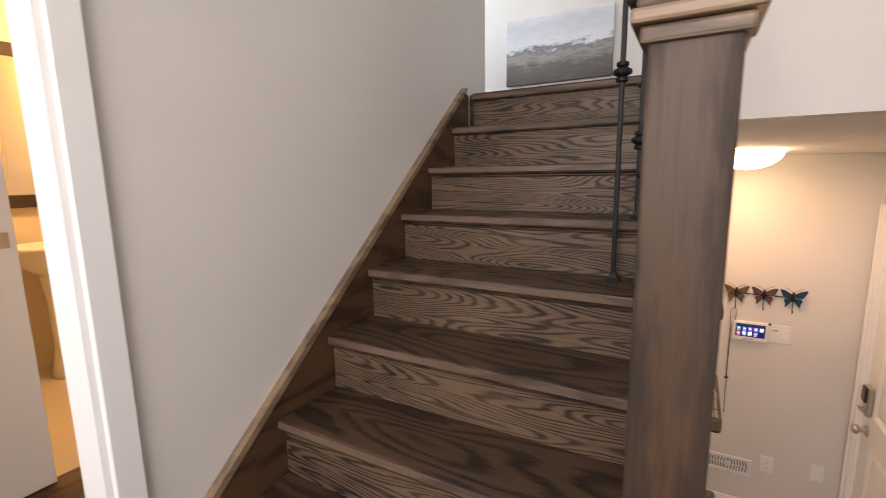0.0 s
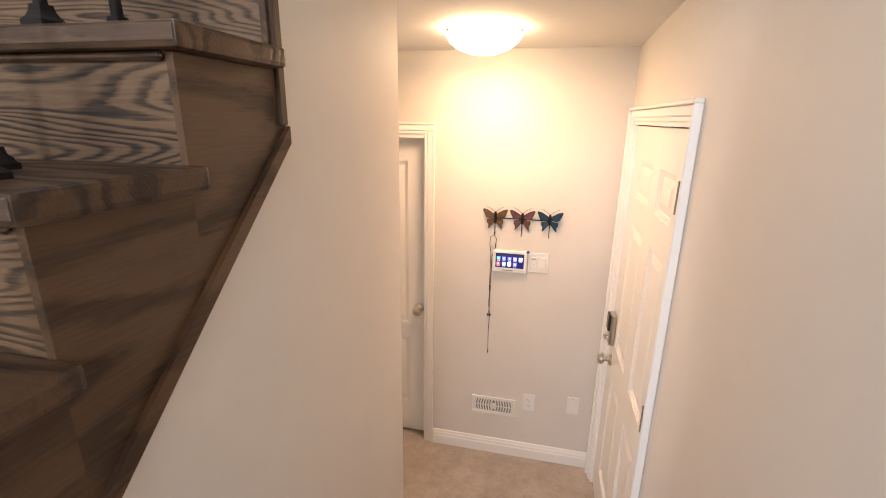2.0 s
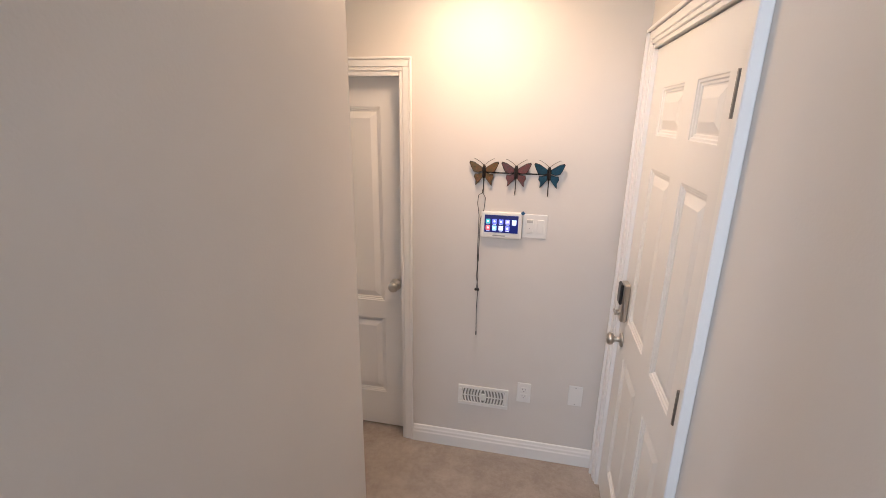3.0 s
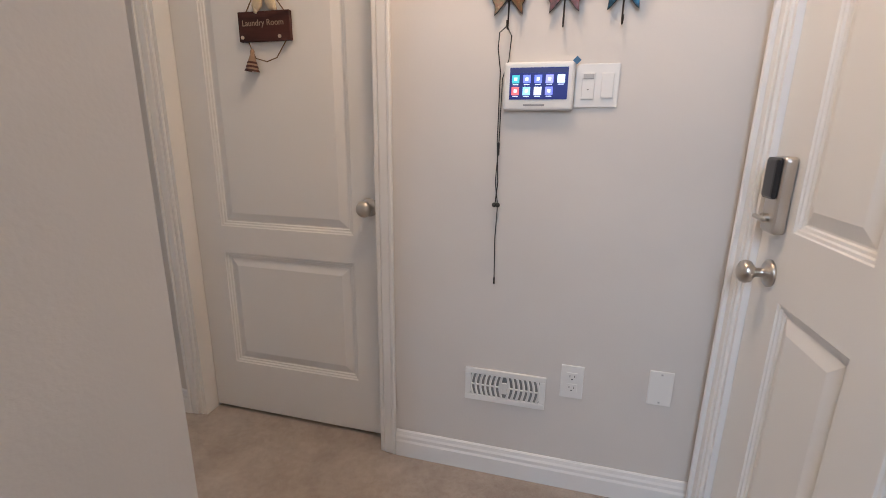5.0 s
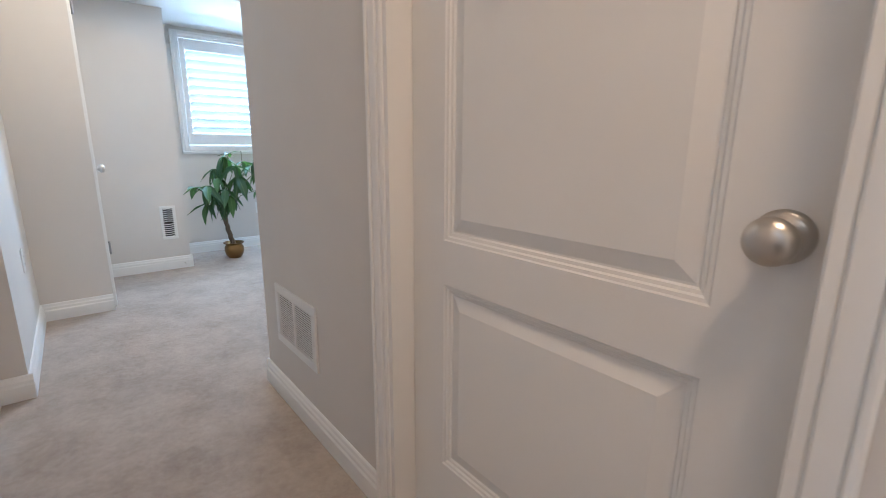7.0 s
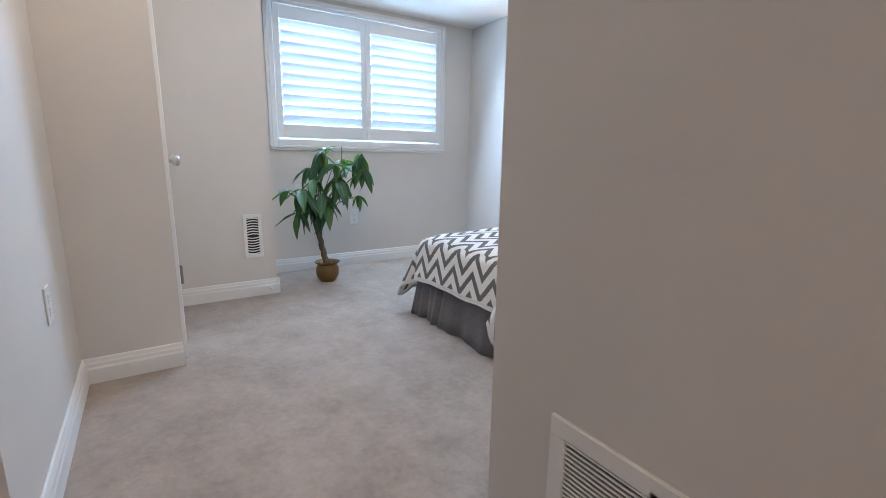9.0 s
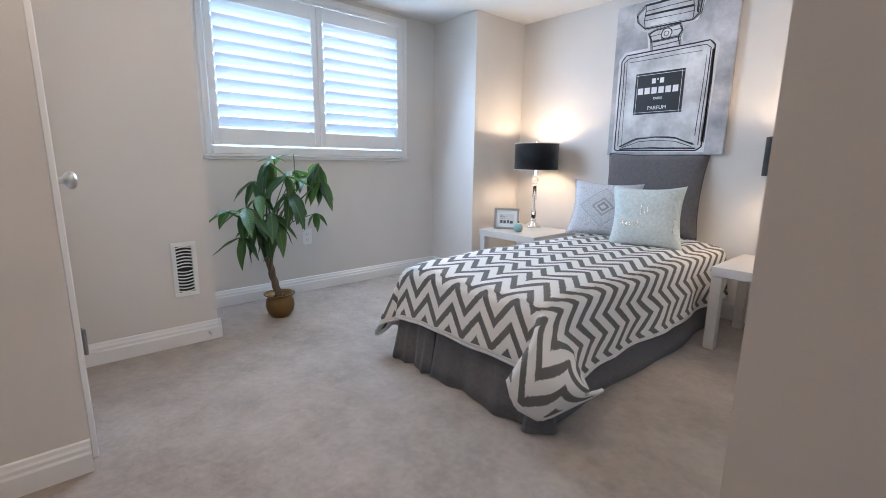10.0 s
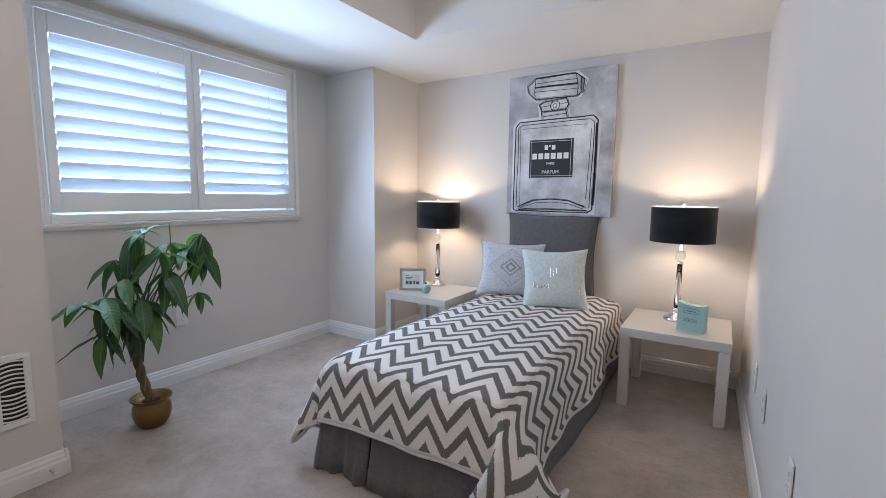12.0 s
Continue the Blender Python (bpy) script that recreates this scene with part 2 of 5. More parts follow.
def lathe(bm, profile, seg=24, m=Matrix()):
    """Turned shape from (radius, height) rows round z."""
    rings = []
    for r, z in profile:
        if r < 1e-5:
            rings.append([bm.verts.new(m @ Vector((0, 0, z)))])
        else:
            rings.append([bm.verts.new(m @ Vector((r * math.cos(2 * math.pi * i / seg), r * math.sin(2 * math.pi * i / seg), z))) for i in range(seg)])
    for a, b in zip(rings, rings[1:]):
        for i in range(seg):
            j = (i + 1) % seg
            if len(a) == 1 and len(b) == 1:
                continue
            if len(a) == 1:
                bm.faces.new((a[0], b[i], b[j]))
            elif len(b) == 1:
                bm.faces.new((a[i], b[0], a[j]))
            else:
                bm.faces.new((a[i], b[i], b[j], a[j]))
    return bm


def tube(bm, pts, radius, seg=8, taper=1.0):
    """A round rod along points."""
    pts = [Vector(p) for p in pts]
    rings = []
    for i, p in enumerate(pts):
        d = (pts[min(i + 1, len(pts) - 1)] - pts[max(i - 1, 0)]).normalized()
        u = d.orthogonal().normalized() if not rings else (last - d * last.dot(d)).normalized()
        last = u
        w = d.cross(u)
        r = radius * (1 + (taper - 1) * i / max(1, len(pts) - 1))
        rings.append([bm.verts.new(p + r * (u * math.cos(2 * math.pi * k / seg) + w * math.sin(2 * math.pi * k / seg))) for k in range(seg)])
    for a, b in zip(rings, rings[1:]):
        for k in range(seg):
            bm.faces.new((a[k], b[k], b[(k + 1) % seg], a[(k + 1) % seg]))
    bm.faces.new(rings[0][::-1])
    bm.faces.new(rings[-1])
    return bm


def lettering(text, size, m, material, parent, depth=0.001):
    """Words in the built-in font, as a mesh part."""
    cu = bpy.data.curves.new("lettering", 'FONT')
    cu.body, cu.size, cu.extrude, cu.align_x, cu.align_y = text, size, depth, 'CENTER', 'CENTER'
    tmp = bpy.data.objects.new("lettering_source", cu)
    scene.collection.objects.link(tmp)
    me = bpy.data.meshes.new_from_object(tmp.evaluated_get(bpy.context.evaluated_depsgraph_get()))
    bpy.data.objects.remove(tmp)
    me.materials.clear()
    me.materials.append(material)
    ob = new("lettering", me)
    ob.parent, ob.matrix_basis = parent, m
    return ob


# ---- plan in metres ----
END_Y, RIGHT_X, HALL_TOP = 3.48, 1.086, 2.47      # hall end wall, right wall, ceiling
WELL_X0, WELL_X1, WELL_END, BULK_Y = 0.09, 0.185, 2.465, 1.768
LEFT_X, LAND_Z, RISE, RUN, NOSE1 = -0.905, 1.138, 0.183, 0.221, 0.382
UP_Z = LAND_Z + 9 * RISE
CORNER_X, WIN_X, HEAD_Y, SOFFIT = -1.842, -4.85, 6.185, 2.104
FAR_X, STEP_X, STEP_Y, RETURN_X, SOUTH_Y = -1.912, -2.327, 2.643, -3.4, 2.533   # bedroom side wall at the bed, corridor step, closet return
VENT_X, NICHE_Y, COL_X, COL_Y = -4.305, 3.615, -4.342, 5.614
TALL = 4.7
WY = 4.525                                      # middle of the bedroom window

# floors
structure("floor_lower", boxes((-5.0, 1.2, 1.85, 6.3, -0.12, 0.0)), CARPET, "beige cut-pile carpet with footprints and vacuum marks", "floor")
structure("floor_landing", boxes((-3.7, 1.2, -1.75, 0.382, LAND_Z - 0.25, LAND_Z)), oak("oak_floor", "y", (0.16, 0.085, 0.05), (0.05, 0.03, 0.02)), "dark oak landing floor", "floor")
structure("floor_landing_edge", boxes((WELL_X1, RIGHT_X, 0.382, 0.6, LAND_Z - 0.25, LAND_Z)), OAKX, "dark oak landing edge above the lower steps", "floor")
structure("floor_upstairs", boxes((-2.5, WELL_X0, NOSE1 + 8 * RUN + 0.03, 3.7, UP_Z - 0.2, UP_Z)), OAKX, "dark oak upstairs floor", "floor")

# walls
structure("wall_hall_end", boxes((CORNER_X, -0.827, END_Y, END_Y + 0.1, 0, 2.6), (-0.827, 0.018, END_Y, END_Y + 0.1, 2.035, 2.6), (0.018, RIGHT_X, END_Y, END_Y + 0.1, 0, 2.6)), WALL, "off-white painted wall at the end of the lower hall", "wall")
structure("wall_hall_right", boxes((RIGHT_X, RIGHT_X + 0.12, -1.75, 2.432, 0, TALL), (RIGHT_X, RIGHT_X + 0.12, 2.432, 3.37, 2.12, TALL), (RIGHT_X, RIGHT_X + 0.12, 3.37, END_Y + 0.1, 0, TALL)), WALL, "off-white painted hall wall with the garage door", "wall")
bm = boxes((WELL_X0, WELL_X1, BULK_Y, WELL_END, 0, TALL))
structure("wall_stair_end", bm, WALL, "off-white painted wall between stairs and lower hall", "wall")


def slope(y):
    return 2.068 + 0.9 * (y - 1.765)


bm = bmesh.new()
prism(bm, [(0.382, 0), (BULK_Y, 0), (BULK_Y, slope(BULK_Y)), (0.6, slope(0.6)), (0.382, slope(0.382))], "x", WELL_X0, WELL_X1)
structure("wall_under_stairs", bm, WALL, "off-white painted wall below the open stairs", "wall")
structure("wall_bulkhead", boxes((WELL_X1, RIGHT_X, BULK_Y, BULK_Y + 0.1, 2.545, TALL)), WALL, "white wall above the lower hall opening", "wall")
structure("wall_stair_left", boxes((LEFT_X - 0.1, LEFT_X, 0.412, 2.37, LAND_Z, TALL), (LEFT_X - 0.1, LEFT_X, -0.42, 0.412, 3.2, TALL), (LEFT_X - 0.1, LEFT_X, -1.75, -0.42, LAND_Z, TALL)), WALL, "off-white painted wall beside the stairs", "wall")
# wall out of view; both openings are added for the two daylight lamps
structure("wall_landing_back", boxes((-3.7, -1.95, -1.75, -1.65, LAND_Z - 0.2, TALL), (-1.95, -1.05, -1.75, -1.65, LAND_Z - 0.2, 1.85), (-1.95, -1.05, -1.75, -1.65, 3.15, TALL), (-1.05, -0.75, -1.75, -1.65, LAND_Z - 0.2, TALL), (-0.75, 0.95, -1.75, -1.65, LAND_Z - 0.2, 2.3), (-0.75, 0.95, -1.75, -1.65, 3.9, TALL), (0.95, RIGHT_X, -1.75, -1.65, 0, TALL)), WALL, "unseen off-white landing wall with openings added for daylight", "wall")
structure("wall_upstairs", boxes((-2.6, WELL_X0, 3.6, 3.7, UP_Z - 0.2, TALL), (-2.6, -2.5, 2.27, 2.45, UP_Z - 0.2, TALL), (-2.6, -2.5, 2.45, 3.6, UP_Z - 0.2, 3.2), (-2.6, -2.5, 2.45, 3.6, 4.6, TALL), (-2.6, LEFT_X - 0.1, 2.27, 2.37, UP_Z - 0.2, TALL), (WELL_X0, WELL_X1, WELL_END, 3.7, 2.56, TALL)), WALL, "white upstairs wall with daylight from the side", "wall")
bm = bmesh.new()
prism(bm, [(STEP_X, SOUTH_Y - 0.15), (WELL_X0, WELL_END - 0.1), (WELL_X0, WELL_END), (STEP_X, SOUTH_Y)], "z", 0, 2.55)
structure("wall_corridor_south", bm, WALL, "off-white painted corridor wall behind the stairs", "wall")
structure("wall_corridor_step", boxes((-3.58, STEP_X, 2.372, STEP_Y, 0, 2.55)), WALL, "off-white painted corridor wall, stepped forward", "wall")
structure("wall_corridor_return", boxes((-3.53, RETURN_X, STEP_Y, 3.0, 0, 2.55)), WALL, "short off-white wall return beside the closet", "wall")
structure("wall_closet", boxes((-4.43, -4.27, 2.9, 3.0, 0, 2.55), (-4.27, -3.53, 2.9, 3.0, 2.04, 2.55)), WALL, "off-white painted wall round the closet door", "wall")
structure("wall_bedroom_west", boxes((-4.43, VENT_X, 3.0, NICHE_Y, 0, 2.55)), WALL, "off-white painted wall with a register", "wall")
structure("wall_window_niche", boxes((-4.98, -4.43, NICHE_Y - 0.1, NICHE_Y, 0, 2.55)), WALL, "short off-white wall beside the window", "wall")
structure("wall_closet_back", boxes((-4.43, -3.48, 2.3, 2.4, 0, 2.55)), WALL, "off-white wall at the back of the closet", "wall")
structure("wall_window", boxes((WIN_X - 0.12, WIN_X, NICHE_Y - 0.1, WY - 0.735, 0, 2.55), (WIN_X - 0.12, WIN_X, WY + 0.735, HEAD_Y + 0.1, 0, 2.55), (WIN_X - 0.12, WIN_X, WY - 0.735, WY + 0.735, 0, 1.012), (WIN_X - 0.12, WIN_X, WY - 0.735, WY + 0.735, 2.03, 2.55)), WALL, "off-white painted bedroom wall with a shuttered window", "wall")
structure("wall_column", boxes((WIN_X, COL_X, COL_Y, HEAD_Y, 0, SOFFIT + 0.02)), WALL, "boxed-in corner column painted off-white", "wall")
structure("wall_headboard", boxes((WIN_X - 0.12, CORNER_X + 0.1, HEAD_Y, HEAD_Y + 0.1, 0, 2.55)), WALL, "off-white painted wall behind the bed", "wall")
bm = bmesh.new()
prism(bm, [(CORNER_X - 0.0026, END_Y + 0.1), (CORNER_X + 0.1, END_Y + 0.1), (CORNER_X + 0.1, HEAD_Y), (FAR_X, HEAD_Y)], "z", 0, 2.55)
structure("wall_bedroom_right", bm, WALL, "off-white painted bedroom side wall", "wall")

# ceilings
bm = bmesh.new()
prism(bm, [(BULK_Y + 0.1, 2.545), (BULK_Y + 0.1, 2.65), (WELL_END - 0.08, 2.65), (WELL_END - 0.08, 2.545 - 0.075 * (WELL_END - 0.08 - BULK_Y - 0.1) / (END_Y - BULK_Y - 0.1))], "x", WELL_X1, RIGHT_X)
prism(bm, [(WELL_END - 0.08, 2.545 - 0.075 * (WELL_END - 0.08 - BULK_Y - 0.1) / (END_Y - BULK_Y - 0.1)), (WELL_END - 0.08, 2.65), (END_Y, 2.65), (END_Y, HALL_TOP)], "x", -1.2, RIGHT_X)
structure("ceiling_hall", bm, CEIL, "white painted hall ceiling", "ceiling")
structure("ceiling_corridor", boxes((-3.735, -1.2, 2.28, 5.3, 2.47, 2.57)), CEIL, "cream raised ceiling of corridor and bedroom", "ceiling")
structure("ceiling_soffit", boxes((-4.98, -3.735, 2.9, 6.29, SOFFIT, 2.57), (-3.735, CORNER_X + 0.1, 5.3, 6.29, SOFFIT, 2.57)), CEIL, "white dropped ceiling along window and bed walls", "ceiling")
structure("ceiling_upper", boxes((-3.8, 1.2, -1.75, 3.7, TALL, TALL + 0.1)), CEIL, "white ceiling above the staircase", "ceiling")

# baseboards: a plinth with a stepped, rounded top


def baseboard(p, q, normal):
    """Along p to q (x, y), proud of the wall in direction normal."""
    bm = bmesh.new()
    (x0, y0), (x1, y1) = p, q
    prof = [(0.0005, 0.0), (0.016, 0.0), (0.016, 0.062), (0.0125, 0.07), (0.0125, 0.082), (0.009, 0.09), (0.007, 0.102), (0.003, 0.106), (0.0005, 0.106)]
    lo = [bm.verts.new((x0 + normal[0] * d, y0 + normal[1] * d, z)) for d, z in prof]
    hi = [bm.verts.new((x1 + normal[0] * d, y1 + normal[1] * d, z)) for d, z in prof]
    n = len(prof)
    for i in range(n):
        bm.faces.new((lo[i], lo[(i + 1) % n], hi[(i + 1) % n], hi[i]))
    bm.faces.new(lo)
    bm.faces.new(hi[::-1])
    return structure("baseboard", bm, TRIM, "white painted moulded baseboard", "baseboard")


for p, q, nrm in (
        ((CORNER_X - 0.014, END_Y), (-0.888, END_Y), (0, -1)), ((0.067, END_Y), (RIGHT_X, END_Y), (0, -1)),
        ((CORNER_X, END_Y - 0.0145), (FAR_X, HEAD_Y), (-1, -0.026)), ((COL_X, HEAD_Y), (FAR_X, HEAD_Y), (0, -1)),
        ((COL_X, COL_Y - 0.014), (COL_X, HEAD_Y), (1, 0)), ((WIN_X, COL_Y), (COL_X + 0.0145, COL_Y), (0, -1)),
        ((WIN_X, NICHE_Y), (WIN_X, COL_Y), (1, 0)), ((WIN_X, NICHE_Y), (VENT_X + 0.014, NICHE_Y), (0, 1)),
        ((VENT_X, 3.0), (VENT_X, NICHE_Y + 0.0145), (1, 0)), ((RETURN_X, STEP_Y), (RETURN_X, 3.0), (1, 0)),
        ((RETURN_X, STEP_Y), (STEP_X, STEP_Y), (0, 1)), ((STEP_X, SOUTH_Y), (STEP_X, STEP_Y + 0.0145), (1, 0)), ((STEP_X, SOUTH_Y), (WELL_X1 + 0.014, WELL_END - 0.002), (0.027, 1)),
        ((WELL_X1, BULK_Y), (WELL_X1, WELL_END + 0.0145), (1, 0)), ((RIGHT_X, 1.86), (RIGHT_X, 2.367), (-1, 0))):
    baseboard(p, q, nrm)


def casing(name, axis, at, side, a, b, top, width=0.072, label="white moulded door casing", deep=0.0, flat=False):
    """Door casing round an opening from a to b along the other axis, on the wall face at, proud to side."""
    ob = thing(name, 0, 0, 0, label, "trim", kind="structure")
    for kind in ("upright", "upright", "head"):
        bm = bmesh.new()
        for w0, w1, d in ((0.0, width, 0.016),) if flat else ((0.0, 0.018, 0.011), (0.018, 0.05, 0.0145), (0.05, width, 0.0185 + deep)):
            f0, f1 = sorted((at, at + side * d))
            if kind == "head":
                r = (a - w1, b + w1, top + w0, top + w1)
                rr = (r[0], r[1], f0, f1, r[2], r[3]) if axis == "x" else (f0, f1, r[0], r[1], r[2], r[3])
            else:
                u0, u1 = (a - w1, a - w0)
                if ob.children:
                    u0, u1 = (b + w0, b + w1)
                rr = (u0, u1, f0, f1, 0, top + w0) if axis == "x" else (f0, f1, u0, u1, 0, top + w0)
            box(bm, *rr, bevel=0.003)
        part(kind, bm, TRIM, ob)
    return ob


def panel_field(bm, x0, x1, z0, z1, y, side=-1, arch=0.0):
    """A moulded door panel: a sunk groove frame with a raised field, on the face y."""
    prof = [(0.0, 0.0), (0.003, -0.003), (0.009, -0.004), (0.012, -0.008), (0.018, -0.009), (0.021, -0.0125), (0.025, -0.0125), (0.055, -0.003)]
    rings = []
    for inset, d in prof:
        xs, zs = (x0 + inset, x1 - inset), (z0 + inset, z1 - inset)
        rings.append([bm.verts.new((x, y + side * d, z)) for x, z in ((xs[0], zs[0]), (xs[1], zs[0]), (xs[1], zs[1]), (xs[0], zs[1]))])
    for r, s in zip(rings, rings[1:]):
        for i in range(4):
            bm.faces.new((r[i], r[(i + 1) % 4], s[(i + 1) % 4], s[i]))
    bm.faces.new(rings[-1])


def door_leaf(name, w, h, panels, label, parent=None):
    """A moulded door: leaf in the local x-z plane, front at y=0 facing -y, with panels (x0, x1, z0, z1)."""
    ob = thing(name, 0, 0, 0, label, "door", kind="structure")
    bm = bmesh.new()
    xs = sorted({0.0, w} | {v for p in panels for v in p[:2]})
    zs = sorted({0.0, h} | {v for p in panels for v in p[2:]})
    for i in range(len(xs) - 1):
        for j in range(len(zs) - 1):
            cx, cz = (xs[i] + xs[i + 1]) / 2, (zs[j] + zs[j + 1]) / 2
            if not any(p[0] < cx < p[1] and p[2] < cz < p[3] for p in panels):
                bm.faces.new([bm.verts.new((x, 0, z)) for x, z in ((xs[i], zs[j]), (xs[i + 1], zs[j]), (xs[i + 1], zs[j + 1]), (xs[i], zs[j + 1]))])
    for p in panels:
        panel_field(bm, *p, 0.0)
    for c in (((0, 0, 0), (0, 0.035, 0), (0, 0.035, h), (0, 0, h)), ((w, 0, 0), (w, 0, h), (w, 0.035, h), (w, 0.035, 0)), ((0, 0, h), (0, 0.035, h), (w, 0.035, h), (w, 0, h)),
              ((0, 0, 0), (w, 0, 0), (w, 0.035, 0), (0, 0.035, 0)), ((0, 0.035, 0), (w, 0.035, 0), (w, 0.035, h), (0, 0.035, h))):
        bm.faces.new([bm.verts.new(v) for v in c])
    bmesh.ops.remove_doubles(bm, verts=bm.verts, dist=1e-5)
    part("leaf", bm, DOORP, ob)
    return ob


def knob(parent, x, z, y=0.0):
    bm = bmesh.new()
    lathe(bm, [(0.0, 0.0), (0.033, 0.0), (0.033, 0.006), (0.026, 0.011), (0.012, 0.014), (0.011, 0.03), (0.016, 0.036), (0.026, 0.043), (0.0285, 0.053), (0.025, 0.062), (0.015, 0.068), (0.0, 0.0695)], 32, pose(x, y, z, 90))
    return part("knob", bm, NICKEL, parent, "brushed nickel round knob", True)


# laundry door
casing("trim_laundry_door", "x", END_Y, -1, -0.826, 0.003, 2.035, 0.062)
structure("door_frame_laundry", boxes((-0.828, -0.81, END_Y - 0.004, END_Y + 0.12, 0, 2.035), (0.002, 0.02, END_Y - 0.004, END_Y + 0.12, 0, 2.035), (-0.81, 0.002, END_Y - 0.004, END_Y + 0.12, 2.015, 2.037)), TRIM, "white door frame of the laundry room", "door frame")
laundry = door_leaf("door_laundry", 0.807, 2.0, [(0.12, 0.69, 0.224, 0.71), (0.12, 0.69, 0.816, 1.86)], "closed white two-panel moulded door with a nickel knob")
laundry.matrix_world = pose(-0.808, 3.545, 0.016)
knob(laundry, 0.758, 0.925)
# added box: blocks sky light and darkens the gap under the door
structure("laundry_shade_box", boxes((-1.2, 0.4, 3.75, 3.8, 0, 2.5), (-1.25, -1.2, 3.58, 3.8, 0, 2.5), (0.4, 0.45, 3.58, 3.8, 0, 2.5), (-1.25, 0.45, 3.58, 3.8, 2.5, 2.55), (-1.2, 0.4, 3.6, 3.75, 0.001, 0.006)), DARK, "unseen dark box added to shade the gap under the laundry door", "wall")

# garage door
casing("trim_garage_door", "y", RIGHT_X, -1, 2.432, 3.37, 2.12, 0.064, deep=0.008)
structure("door_frame_garage", boxes((RIGHT_X - 0.004, RIGHT_X + 0.12, 2.43, 2.459, 0, 2.12), (RIGHT_X - 0.004, RIGHT_X + 0.12, 3.355, 3.372, 0, 2.12), (RIGHT_X - 0.004, RIGHT_X + 0.12, 2.459, 3.355, 2.105, 2.122)), TRIM, "white door frame of the garage door", "door frame")
W6 = 0.891
cols, rows6 = ((0.15, 0.425), (0.55, 0.785)), ((0.2, 0.812), (0.974, 1.632), (1.755, 1.925))
garage = door_leaf("door_garage", W6, 2.075, [(a, b, c, d) for a, b in cols for c, d in rows6], "closed white six-panel door with keypad lock and knob")
garage.matrix_world = pose(RIGHT_X + 0.012, 3.353, 0.025, 0, 0, -90)
knob(garage, 0.084, 0.862)
bm = bmesh.new()
box(bm, 0.052, 0.122, -0.03, 0, 0.96, 1.135, bevel=0.012, seg=3)
lock = part("keypad_lock", bm, NICKEL, garage, "brushed nickel electronic deadbolt with black cover")
bm = bmesh.new()
box(bm, 0.056, 0.118, -0.042, -0.028, 1.04, 1.132, bevel=0.01, seg=3)
part("cover", bm, BLACKP, lock)
bm = bmesh.new()
lathe(bm, [(0, 0), (0.011, 0), (0.011, 0.012), (0, 0.012)], 16, pose(0.087, -0.03, 0.995, 90))
box(bm, 0.059, 0.114, -0.052, -0.042, 0.99, 1.0, bevel=0.003)
part("thumb_turn", bm, NICKEL, lock)
for z in (0.27, 1.07, 1.87):
    bm = boxes((W6 - 0.03, W6 - 0.003, -0.004, 0.002, z - 0.05, z + 0.05), bevel=0.001)
    tube(bm, [(W6 - 0.007, -0.012, z - 0.052), (W6 - 0.007, -0.012, z + 0.052)], 0.0078, 10)
    part("hinge", bm, HINGE, garage, "nickel butt hinge")
# added plate out of view, its colour standing for the dark beyond the door
structure("garage_shade_plate", boxes((1.3, 1.34, 2.3, 3.6, 0, 2.3)), DARK, "unseen dark plate added behind the closed garage door", "wall")

# closet door in the bedroom
casing("trim_closet_door", "x", 3.0, 1, -4.24, -3.52, 2.04, 0.06)
closet = door_leaf("door_closet", 0.7, 2.02, [(0.12, 0.54, 0.22, 0.73), (0.12, 0.54, 0.83, 1.86)], "closed white closet door with a nickel knob")
closet.matrix_world = pose(-3.532, 2.999, 0.012, 0, 0, 180)
knob(closet, 0.055, 0.885)
for z in (0.34, 1.78):
    bm = boxes((-0.05, -0.02, -0.026, -0.0195, z, z + 0.08), bevel=0.001)
    tube(bm, [(-0.05, -0.026, z - 0.002), (-0.05, -0.026, z + 0.082)], 0.006, 8)
    part("hinge", bm, HINGE, closet, "nickel butt hinge")

# ---- the open staircase going up ----
stairs = thing("staircase", 0, 0, 0, "dark stained oak staircase with grained risers going up", "staircase", kind="structure")
